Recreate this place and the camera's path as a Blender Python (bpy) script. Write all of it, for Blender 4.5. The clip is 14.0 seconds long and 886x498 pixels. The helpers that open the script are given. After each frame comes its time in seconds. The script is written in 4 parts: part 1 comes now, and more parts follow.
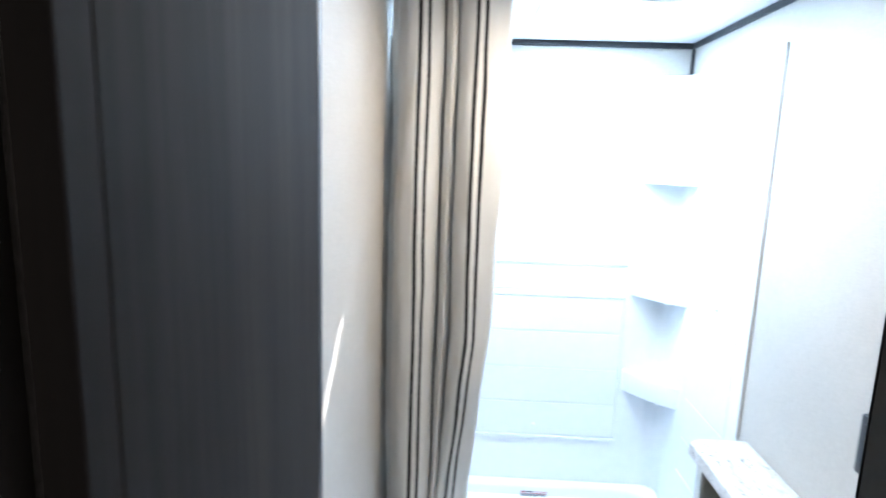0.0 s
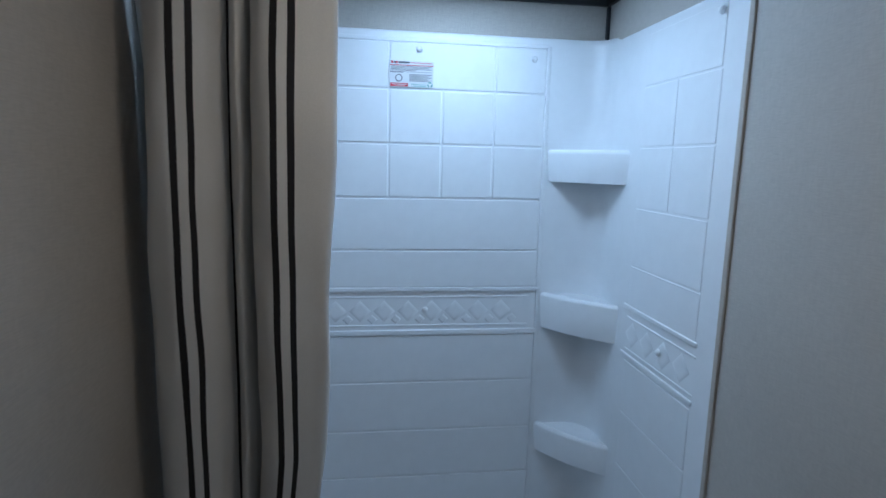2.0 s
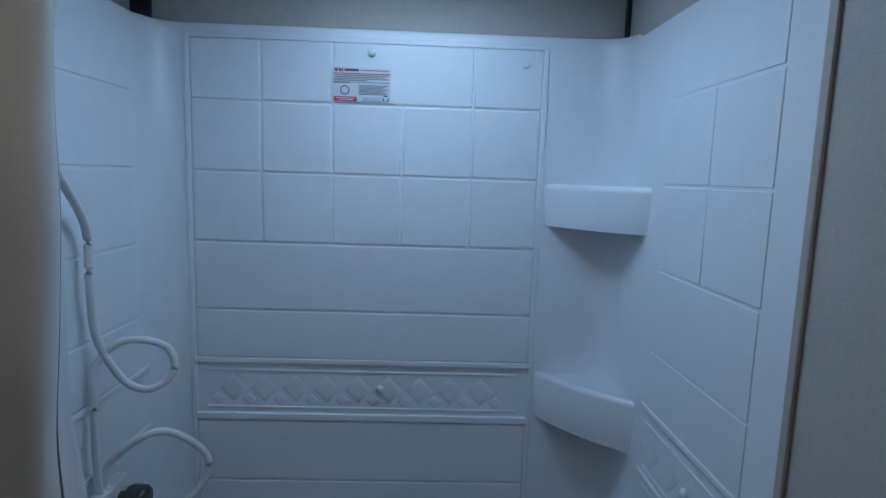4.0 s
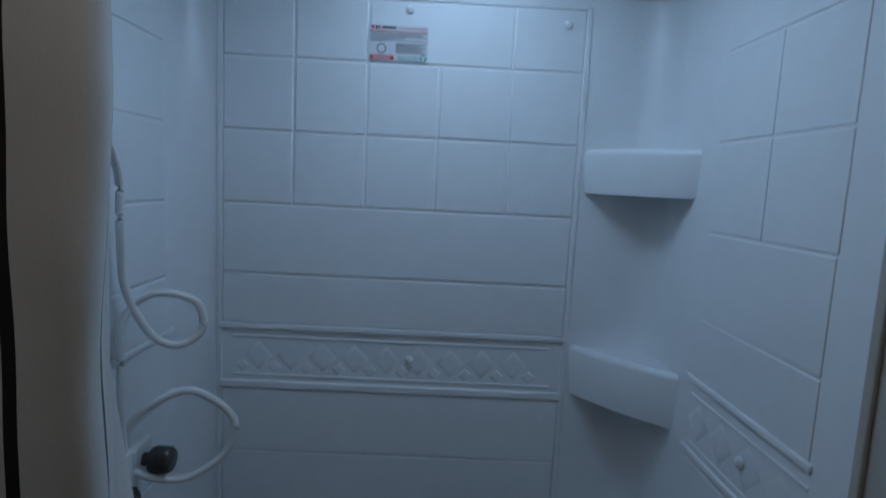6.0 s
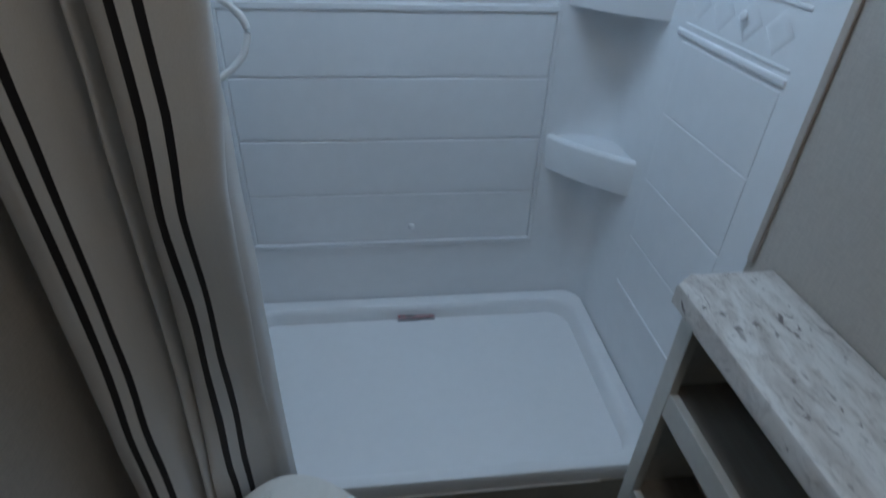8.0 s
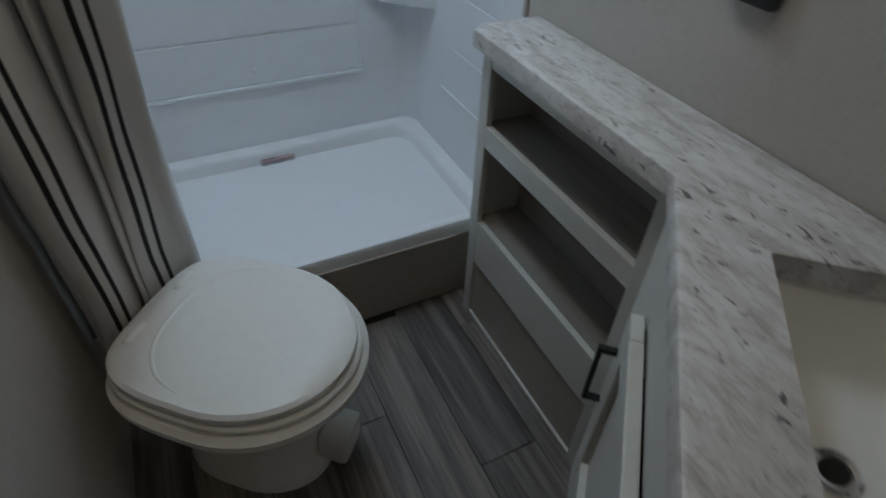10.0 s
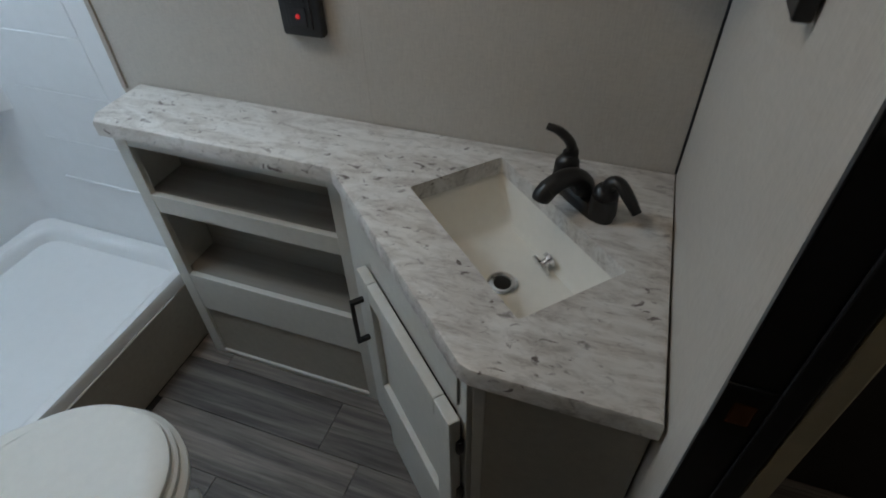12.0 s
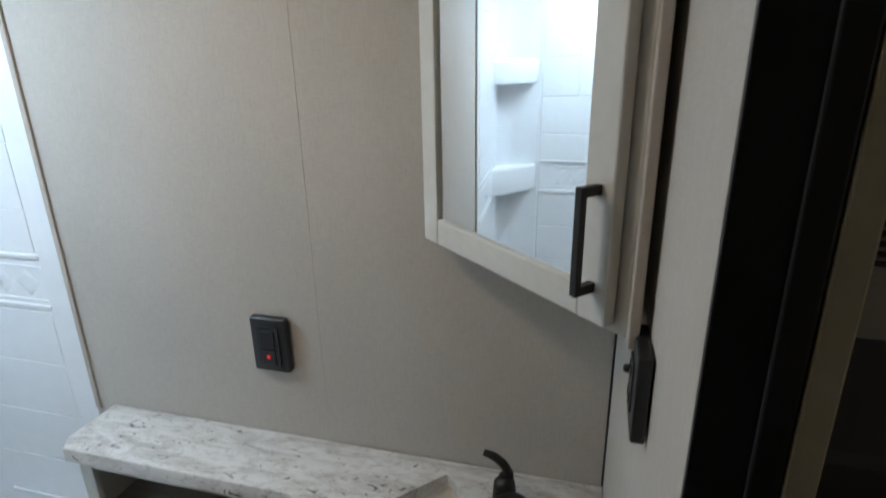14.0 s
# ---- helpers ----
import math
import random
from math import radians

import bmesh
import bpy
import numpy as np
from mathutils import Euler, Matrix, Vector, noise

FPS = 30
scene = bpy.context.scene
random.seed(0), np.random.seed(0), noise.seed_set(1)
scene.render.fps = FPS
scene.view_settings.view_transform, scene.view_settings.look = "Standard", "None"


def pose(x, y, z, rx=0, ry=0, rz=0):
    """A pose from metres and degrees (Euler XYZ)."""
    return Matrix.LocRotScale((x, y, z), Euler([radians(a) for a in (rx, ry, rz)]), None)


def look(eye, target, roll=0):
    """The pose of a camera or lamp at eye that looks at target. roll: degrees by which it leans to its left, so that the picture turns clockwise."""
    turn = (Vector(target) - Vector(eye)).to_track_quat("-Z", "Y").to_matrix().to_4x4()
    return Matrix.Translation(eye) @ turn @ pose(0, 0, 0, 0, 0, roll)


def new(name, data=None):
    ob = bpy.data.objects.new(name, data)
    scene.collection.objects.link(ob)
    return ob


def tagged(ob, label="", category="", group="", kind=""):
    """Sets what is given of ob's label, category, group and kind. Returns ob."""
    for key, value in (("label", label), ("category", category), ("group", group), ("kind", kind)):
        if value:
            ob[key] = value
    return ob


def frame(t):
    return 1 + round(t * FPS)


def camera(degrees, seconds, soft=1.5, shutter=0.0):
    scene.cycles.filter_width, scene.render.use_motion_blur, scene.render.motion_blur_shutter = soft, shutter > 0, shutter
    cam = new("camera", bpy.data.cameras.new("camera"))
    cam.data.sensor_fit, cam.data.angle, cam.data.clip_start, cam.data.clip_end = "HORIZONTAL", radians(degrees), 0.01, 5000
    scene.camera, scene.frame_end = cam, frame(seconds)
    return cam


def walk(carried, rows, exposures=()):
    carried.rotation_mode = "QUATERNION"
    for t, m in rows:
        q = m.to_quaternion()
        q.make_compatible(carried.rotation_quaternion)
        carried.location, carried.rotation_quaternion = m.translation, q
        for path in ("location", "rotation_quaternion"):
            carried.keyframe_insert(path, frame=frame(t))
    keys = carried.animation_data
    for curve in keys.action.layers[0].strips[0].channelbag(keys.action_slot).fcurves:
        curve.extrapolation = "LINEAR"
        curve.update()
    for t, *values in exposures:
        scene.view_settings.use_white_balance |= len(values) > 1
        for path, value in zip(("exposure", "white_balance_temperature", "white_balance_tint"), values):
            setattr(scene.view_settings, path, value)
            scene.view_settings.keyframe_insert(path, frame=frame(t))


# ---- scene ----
cam = camera(76.9, 14.0, shutter=0.4)
PATH = [
    (0, (-0.074, 0.846, 1.567), (-0.15, 2.817, 1.239), 1.9),
    (0.5, (-0.059, 0.948, 1.533), (0.167, 2.913, 1.238), 2.0),
    (1, (0.018, 1.103, 1.552), (0.293, 3.059, 1.239), 1.3),
    (1.5, (0.046, 1.269, 1.542), (0.331, 3.224, 1.235), 1.4),
    (2, (0.063, 1.431, 1.543), (0.332, 3.389, 1.231), 1.4),
    (2.5, (0.147, 1.563, 1.535), (0.348, 3.531, 1.241), 1.7),
    (3, (0.251, 1.689, 1.556), (0.414, 3.661, 1.267), 1.7),
    (3.5, (0.293, 1.766, 1.58), (0.412, 3.743, 1.304), 2.0),
    (3.7, (0.319, 1.789, 1.591), (0.4, 3.769, 1.321), 1.5),
    (5.8, (0.28, 1.813, 1.533), (0.312, 3.802, 1.325), 2.9),
    (6, (0.267, 1.826, 1.501), (0.306, 3.811, 1.262), 2.9),
    (6.5, (0.24, 1.843, 1.43), (0.285, 3.793, 0.988), 2.7),
    (7, (0.23, 1.829, 1.373), (0.281, 3.698, 0.664), 2.5),
    (7.5, (0.203, 1.778, 1.328), (0.336, 3.544, 0.399), 2.5),
    (8, (0.143, 1.719, 1.287), (0.376, 3.362, 0.17), 2.4),
    (8.2, (0.129, 1.697, 1.272), (0.395, 3.288, 0.089), 2.3),
    (10.3, (-0.027, 1.328, 1.206), (0.85, 2.5, -0.157), 1.8),
    (10.5, (-0.067, 1.315, 1.235), (0.95, 2.349, -0.142), 0.9),
    (11, (-0.095, 1.302, 1.265), (1.123, 2.089, -0.113), -0.3),
    (11.5, (-0.117, 1.29, 1.317), (1.192, 1.902, -0.065), -1.4),
    (12, (-0.136, 1.287, 1.378), (1.23, 1.806, 0.013), -1.8),
    (12.5, (-0.144, 1.294, 1.452), (1.342, 1.782, 0.206), -1.7),
    (13, (-0.153, 1.29, 1.503), (1.484, 1.796, 0.471), -1.7),
    (13.5, (-0.167, 1.271, 1.536), (1.585, 1.788, 0.722), -1.3),
    (14, (-0.178, 1.245, 1.597), (1.645, 1.746, 0.944), -1.0),
]
EXPOSURES = [(0.0, 1.85, 5800, 10), (0.3, 1.15, 5600, 10), (0.5, 0.28, 5500, 10), (1.0, -0.2, 5450, 10), (1.5, -0.47, 5450, 10), (2.5, -1.25, 5500, 10), (3.5, -1.68, 5350, 10),
             (6.0, -2.12, 5500, 10), (6.5, -1.88, 5550, 10), (7.5, -1.08, 5700, 10), (8.2, -0.65, 5900, 10), (10.5, -0.4, 6500, 10), (11.5, 0.07, 6700, 10), (12.5, -0.15, 6550, 10), (13.5, 0.26, 6600, 10), (14.0, 0.33, 6600, 10)]
walk(cam, [(t, look(eye, target, roll)) for t, eye, target, roll in PATH], EXPOSURES)

# ---- light ----
SUN_DIR = Vector((-0.335, 0.545, -0.12)).normalized()
world = bpy.data.worlds.new("sky")
scene.world = world
world.use_nodes = True
sky = world.node_tree.nodes.new("ShaderNodeTexSky")
sky.sky_type, sky.sun_disc = "NISHITA", False
sky.sun_elevation, sky.sun_rotation = math.asin(-SUN_DIR.z), math.atan2(-SUN_DIR.x, -SUN_DIR.y)
world.node_tree.links.new(sky.outputs[0], world.node_tree.nodes["Background"].inputs[0])
world.node_tree.nodes["Background"].inputs[1].default_value = 0.1
sun = new("sun", bpy.data.lights.new("sun", "SUN"))
sun.data.energy, sun.data.angle, sun.data.color = 5.0, radians(0.35), (1.0, 0.95, 0.88)
sun.matrix_world = look((0, 0, 5), Vector((0, 0, 5)) + SUN_DIR)


def area_lamp(name, m, w, h, watts, colour):
    lamp = new(name, bpy.data.lights.new(name, "AREA"))
    lamp.data.shape, lamp.data.size, lamp.data.size_y = "RECTANGLE", w, h
    lamp.data.energy, lamp.data.color = watts, colour
    lamp.matrix_world = m
    return lamp


# daylight entering by the skylight over the shower
area_lamp("skylight_daylight", pose(0.295, 2.65, 1.992), 0.32, 0.34, 5.6, (0.55, 0.78, 1.0))
# fill lamp added in the living space, no seen source, to brighten the vanity
area_lamp("hall_fill_light", look((0.2, -1.3, 1.75), (0.2, 1.2, 0.6)), 0.7, 0.5, 3.7, (1.0, 0.92, 0.80))
# warm ceiling light over the vanity
area_lamp("ceiling_light_glow", pose(0.2, 1.92, 1.955), 0.14, 0.14, 2.1, (1.0, 0.83, 0.62))


# ---- materials ----
def nodes_of(name, rough=0.5, metal=0.0):
    m = bpy.data.materials.new(name)
    m.use_nodes = True
    n, l = m.node_tree.nodes, m.node_tree.links
    b = n["Principled BSDF"]
    b.inputs["Roughness"].default_value, b.inputs["Metallic"].default_value = rough, metal
    return m, n, l, b


def coords(n, l, scale):
    tc, mp = n.new("ShaderNodeTexCoord"), n.new("ShaderNodeMapping")
    mp.inputs["Scale"].default_value = scale
    l.new(tc.outputs["Object"], mp.inputs[0])
    return mp.outputs[0]


def noise_tex(n, l, vec, scale, detail=4.0, rough=0.55, distort=0.0):
    t = n.new("ShaderNodeTexNoise")
    t.inputs["Scale"].default_value, t.inputs["Detail"].default_value = scale, detail
    t.inputs["Roughness"].default_value, t.inputs["Distortion"].default_value = rough, distort
    l.new(vec, t.inputs["Vector"])
    return t.outputs["Fac"]


def ramp(n, l, fac, stops):
    r = n.new("ShaderNodeValToRGB")
    e = r.color_ramp.elements
    while len(e) < len(stops):
        e.new(0.5)
    for k, (p, c) in zip(e, stops):
        k.position, k.color = p, (*c, 1)
    l.new(fac, r.inputs[0])
    return r.outputs[0]


def mix(n, l, fac, a, b, how="MIX"):
    m = n.new("ShaderNodeMixRGB")
    m.blend_type = how
    for v, i in ((fac, 0), (a, 1), (b, 2)):
        if isinstance(v, float):
            m.inputs[i].default_value = v
        elif isinstance(v, tuple):
            m.inputs[i].default_value = (*v, 1)
        else:
            l.new(v, m.inputs[i])
    return m.outputs[0]


def bump(n, l, b, h, strength, distance=0.001):
    k = n.new("ShaderNodeBump")
    k.inputs["Strength"].default_value, k.inputs["Distance"].default_value = strength, distance
    l.new(h, k.inputs["Height"])
    l.new(k.outputs[0], b.inputs["Normal"])


def plain(name, colour, rough=0.45, metal=0.0, vary=0.06, fine=60.0, relief=0.08, scale=(1, 1, 1)):
    """Paint, plastic or metal with a little grain and blotching."""
    m, n, l, b = nodes_of(name, rough, metal)
    v = coords(n, l, scale)
    big, small = noise_tex(n, l, v, 5.0), noise_tex(n, l, v, fine)
    lo, hi = tuple(c * (1 - vary) for c in colour), tuple(min(1.0, c * (1 + vary)) for c in colour)
    base = ramp(n, l, big, [(0.3, lo), (0.7, hi)])
    base = mix(n, l, 0.5, base, ramp(n, l, small, [(0.35, lo), (0.65, hi)]))
    l.new(base, b.inputs["Base Color"])
    rr = ramp(n, l, big, [(0.3, (rough * 0.96,) * 3), (0.7, (min(1, rough * 1.04),) * 3)])
    l.new(rr, b.inputs["Roughness"])
    bump(n, l, b, small, relief)
    return m


def wallpaper(name, colour):
    """Linen-look vinyl wallboard: crossed fine threads and faint blotches."""
    m, n, l, b = nodes_of(name, 0.55)
    h = noise_tex(n, l, coords(n, l, (60, 60, 700)), 1.0, 3.0)
    w = noise_tex(n, l, coords(n, l, (600, 600, 45)), 1.0, 3.0)
    blot = noise_tex(n, l, coords(n, l, (1, 1, 1)), 4.0)
    t = mix(n, l, 0.5, h, w)
    lo, hi = tuple(c * 0.86 for c in colour), tuple(c * 1.1 for c in colour)
    base = ramp(n, l, t, [(0.38, lo), (0.62, hi)])
    base = mix(n, l, 0.35, base, ramp(n, l, blot, [(0.3, lo), (0.7, hi)]))
    l.new(base, b.inputs["Base Color"])
    bump(n, l, b, t, 0.25, 0.0006)
    return m


def laminate(name):
    """Pale grey stone laminate with streaks running along the length and dark flecks."""
    m, n, l, b = nodes_of(name, 0.35)
    v = coords(n, l, (1, 1, 1))
    streak = noise_tex(n, l, coords(n, l, (26, 7, 10)), 1.0, 8.0, 0.62, 1.2)
    fine = noise_tex(n, l, coords(n, l, (90, 30, 60)), 1.0, 8.0, 0.7, 0.8)
    fleck = noise_tex(n, l, coords(n, l, (85, 38, 60)), 1.0, 3.0, 0.5, 0.8)
    patch = noise_tex(n, l, v, 6.0, 4.0)
    base = ramp(n, l, streak, [(0.33, (0.30, 0.265, 0.24)), (0.45, (0.50, 0.465, 0.43)), (0.56, (0.66, 0.64, 0.61)), (0.72, (0.74, 0.73, 0.71))])
    base = mix(n, l, 0.45, base, ramp(n, l, fine, [(0.34, (0.3, 0.27, 0.25)), (0.52, (0.68, 0.66, 0.63))]))
    dark = mix(n, l, 1.0, ramp(n, l, fleck, [(0.615, (0, 0, 0)), (0.695, (1, 1, 1))]), ramp(n, l, patch, [(0.42, (0, 0, 0)), (0.58, (1, 1, 1))]), "MULTIPLY")
    base = mix(n, l, dark, base, (0.13, 0.105, 0.10))
    l.new(base, b.inputs["Base Color"])
    bump(n, l, b, fine, 0.05)
    return m


def wood(name, dark, mid, light, rough=0.45, along="y", rnd=True, size=1.0):
    m, n, l, b = nodes_of(name, rough)
    sc = {"x": (2, 40, 40), "y": (40, 2, 40), "z": (40, 40, 2)}[along]
    sc = tuple(c * size for c in sc)
    tc, mp, oi = n.new("ShaderNodeTexCoord"), n.new("ShaderNodeMapping"), n.new("ShaderNodeObjectInfo")
    mp.inputs["Scale"].default_value = sc
    l.new(tc.outputs["Object"], mp.inputs[0])
    vec = mp.outputs[0]
    if rnd:
        add, mul = n.new("ShaderNodeVectorMath"), n.new("ShaderNodeVectorMath")
        add.operation, mul.operation = "ADD", "SCALE"
        mul.inputs[0].default_value = (31, 17, 23)
        l.new(oi.outputs["Random"], mul.inputs["Scale"])
        l.new(vec, add.inputs[0])
        l.new(mul.outputs[0], add.inputs[1])
        vec = add.outputs[0]
    g = noise_tex(n, l, vec, 1.0, 8.0, 0.6, 0.9)
    f = noise_tex(n, l, vec, 4.0, 6.0, 0.7)
    base = ramp(n, l, g, [(0.3, dark), (0.5, mid), (0.7, light)])
    base = mix(n, l, 0.3, base, ramp(n, l, f, [(0.35, dark), (0.65, light)]))
    if rnd:
        tone = ramp(n, l, oi.outputs["Random"], [(0.0, (0.7, 0.7, 0.72)), (1.0, (1.15, 1.12, 1.1))])
        base = mix(n, l, 1.0, base, tone, "MULTIPLY")
    l.new(base, b.inputs["Base Color"])
    bump(n, l, b, f, 0.15)
    return m


def emitter(name, colour, strength):
    m, n, l, b = nodes_of(name)
    b.inputs["Base Color"].default_value = (*colour, 1)
    b.inputs["Emission Color"].default_value = (*colour, 1)
    b.inputs["Emission Strength"].default_value = strength
    return m


def curtain_cloth(name, stripes):
    """Off-white woven cloth with black pairs of stripes; u runs across the cloth in metres."""
    m, n, l, b = nodes_of(name, 0.75)
    uv, sep = n.new("ShaderNodeUVMap"), n.new("ShaderNodeSeparateXYZ")
    l.new(uv.outputs[0], sep.inputs[0])
    total = None
    for centre, half in stripes:
        c = n.new("ShaderNodeMath")
        c.operation = "COMPARE"
        c.inputs[1].default_value, c.inputs[2].default_value = centre, half
        l.new(sep.outputs[0], c.inputs[0])
        if total is None:
            total = c.outputs[0]
        else:
            a = n.new("ShaderNodeMath")
            a.operation = "MAXIMUM"
            l.new(total, a.inputs[0])
            l.new(c.outputs[0], a.inputs[1])
            total = a.outputs[0]
    v = coords(n, l, (1, 1, 1))
    weave, big = noise_tex(n, l, coords(n, l, (900, 900, 500)), 1.0, 2.0), noise_tex(n, l, v, 6.0)
    cloth = ramp(n, l, big, [(0.3, (0.71, 0.70, 0.68)), (0.7, (0.80, 0.79, 0.775))])
    cloth = mix(n, l, 0.25, cloth, ramp(n, l, weave, [(0.35, (0.6, 0.575, 0.55)), (0.65, (0.8, 0.785, 0.765))]))
    base = mix(n, l, total, cloth, (0.012, 0.011, 0.014))
    l.new(base, b.inputs["Base Color"])
    b.inputs["Sheen Weight"].default_value = 0.15
    bump(n, l, b, weave, 0.2, 0.0005)
    tr, ms = n.new("ShaderNodeBsdfTranslucent"), n.new("ShaderNodeMixShader")
    ms.inputs[0].default_value = 0.18
    l.new(base, tr.inputs[0])
    l.new(b.outputs[0], ms.inputs[1])
    l.new(tr.outputs[0], ms.inputs[2])
    l.new(ms.outputs[0], n["Material Output"].inputs[0])
    return m


PAPER = wallpaper("linen_wallboard", (0.50, 0.465, 0.42))
SURROUND = plain("moulded_white_plastic", (0.80, 0.82, 0.84), 0.32, vary=0.025, fine=25.0, relief=0.12)
PAN = plain("white_tray_plastic", (0.82, 0.83, 0.84), 0.42, vary=0.015, fine=40.0, relief=0.02)
CEIL = plain("white_ceiling_panel", (0.78, 0.79, 0.80), 0.6, vary=0.03)
BLACK_TRIM = plain("black_trim", (0.020, 0.021, 0.025), 0.45, vary=0.2)
BLACK = plain("matt_black_metal", (0.008, 0.0075, 0.008), 0.42, vary=0.25)
BLACK_PLASTIC = plain("black_plastic", (0.016, 0.017, 0.02), 0.4, vary=0.15)
CABINET = plain("off_white_cabinet_paint", (0.60, 0.585, 0.54), 0.45, vary=0.05)
GREIGE = plain("greige_panel", (0.37, 0.34, 0.29), 0.5, vary=0.08, scale=(1, 1, 1))
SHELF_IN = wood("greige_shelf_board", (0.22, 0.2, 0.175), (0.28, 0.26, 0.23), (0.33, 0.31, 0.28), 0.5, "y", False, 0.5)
TRIM = plain("beige_trim", (0.46, 0.41, 0.36), 0.5, vary=0.08)
COUNTER = laminate("stone_laminate")
BASIN = plain("ivory_basin_plastic", (0.78, 0.76, 0.70), 0.25, vary=0.03, relief=0.03)
TOILET = plain("bone_white_plastic", (0.80, 0.785, 0.74), 0.4, vary=0.03, relief=0.03)
CHROME = plain("chrome", (0.75, 0.75, 0.76), 0.14, 1.0, vary=0.05, relief=0.02)
# near-black: the subfloor, and shade put into the colour of holes and gaps
HOLE = plain("hole_shade_and_subfloor", (0.01, 0.01, 0.01), 0.8)
DOOR_WOOD = wood("dark_stained_door", (0.011, 0.009, 0.0085), (0.019, 0.016, 0.015), (0.032, 0.026, 0.023), 0.7, "z", False, 0.35)
DOOR_WOOD.node_tree.nodes["Principled BSDF"].inputs["Specular IOR Level"].default_value = 0.1
PLANK = wood("grey_brown_plank", (0.040, 0.032, 0.027), (0.125, 0.108, 0.096), (0.33, 0.29, 0.255), 0.55, "y", True, 0.6)
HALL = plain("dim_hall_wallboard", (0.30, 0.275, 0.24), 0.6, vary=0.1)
BROWN = plain("dark_brown_cabinet", (0.03, 0.025, 0.022), 0.5, vary=0.2)
HOSE = plain("white_hose_plastic", (0.78, 0.78, 0.77), 0.3, vary=0.03)
SMOKE = plain("smoked_clear_knob", (0.05, 0.045, 0.042), 0.12, vary=0.2)
PAPERW = plain("label_white", (0.70, 0.71, 0.73), 0.5, vary=0.02)
RED = plain("label_red", (0.55, 0.03, 0.05), 0.5)
INK = plain("label_ink", (0.05, 0.05, 0.06), 0.5)
GREYINK = plain("label_grey_ink", (0.24, 0.24, 0.26), 0.5)
GREEN = plain("label_green", (0.02, 0.30, 0.22), 0.5)
LED = emitter("red_indicator", (1.0, 0.03, 0.03), 0.12)
DIFFUSER = emitter("skylight_diffuser", (0.82, 0.92, 1.0), 6.0)
CAULK = plain("white_caulk", (0.7, 0.7, 0.68), 0.5)
COPPER = plain("copper_strike", (0.45, 0.2, 0.09), 0.3, 1.0, vary=0.2)
MIRROR, _n, _l, _b = nodes_of("mirror_glass", 0.02, 1.0)
_b.inputs["Base Color"].default_value = (0.9, 0.92, 0.92, 1)


# ---- mesh helpers ----
def thing(name, label, category, at=(0, 0, 0), turn=0.0, group="", kind=""):
    e = new(name)
    e.matrix_world = pose(*at, 0, 0, turn)
    return tagged(e, label, category, group, kind)


FLAT = set()


def finish(name, bm, material, smooth=True):
    angle = 20 if id(bm) in FLAT else 38
    FLAT.discard(id(bm))
    me = bpy.data.meshes.new(name)
    bmesh.ops.recalc_face_normals(bm, faces=bm.faces)
    bm.to_mesh(me)
    bm.free()
    me.materials.append(material)
    if smooth:
        me.shade_smooth()
        me.set_sharp_from_angle(angle=radians(angle))
    return me


def part(name, bm, material, parent=None, label="", smooth=True):
    ob = new(name, finish(name, bm, material, smooth))
    if parent:
        ob.parent = parent
    return tagged(ob, label)


def structure(name, bm, material, label, category, smooth=True):
    return tagged(part(name, bm, material, None, "", smooth), label, category, "", "structure")


def box(lo, hi, bevel=0.0, seg=2, bm=None):
    b = bmesh.new()
    r = bmesh.ops.create_cube(b, size=1.0)["verts"]
    for v in r:
        v.co = Vector([lo[i] + (v.co[i] + 0.5) * (hi[i] - lo[i]) for i in range(3)])
    if bevel:
        bmesh.ops.bevel(b, geom=b.edges[:], offset=bevel, segments=seg, profile=0.5, affect="EDGES")
    if bm is None:
        FLAT.add(id(b))
        return b
    FLAT.add(id(bm))
    me = bpy.data.meshes.new("tmp")
    b.to_mesh(me)
    b.free()
    bm.from_mesh(me)
    bpy.data.meshes.remove(me)
    return bm


def prism(points, z0, z1, bevel=0.0, seg=2):
    """An upright prism over a plan outline."""
    b = bmesh.new()
    f = b.faces.new([b.verts.new((x, y, z0)) for x, y in points])
    up = bmesh.ops.extrude_face_region(b, geom=[f])["geom"]
    bmesh.ops.translate(b, verts=[g for g in up if isinstance(g, bmesh.types.BMVert)], vec=(0, 0, z1 - z0))
    bmesh.ops.recalc_face_normals(b, faces=b.faces)
    if bevel:
        bmesh.ops.bevel(b, geom=b.edges[:], offset=bevel, segments=seg, profile=0.5, affect="EDGES")
    return b


def lathe(profile, seg=32, bm=None, m=None):
    b = bm or bmesh.new()
    m = m or Matrix()
    rings = []
    for r, z in profile:
        rings.append([b.verts.new(m @ Vector((r * math.cos(a), r * math.sin(a), z))) for a in [2 * math.pi * k / seg for k in range(seg)]])
    for a, c in zip(rings, rings[1:]):
        for k in range(seg):
            b.faces.new((a[k], a[(k + 1) % seg], c[(k + 1) % seg], c[k]))
    b.faces.new(rings[0][::-1])
    b.faces.new(rings[-1])
    return b


def loft(sections, cap=True):
    """Skins closed rings of equal count."""
    b = bmesh.new()
    rings = [[b.verts.new(p) for p in s] for s in sections]
    n = len(rings[0])
    for a, c in zip(rings, rings[1:]):
        for k in range(n):
            b.faces.new((a[k], a[(k + 1) % n], c[(k + 1) % n], c[k]))
    if cap:
        b.faces.new(rings[0][::-1])
        b.faces.new(rings[-1])
    return b


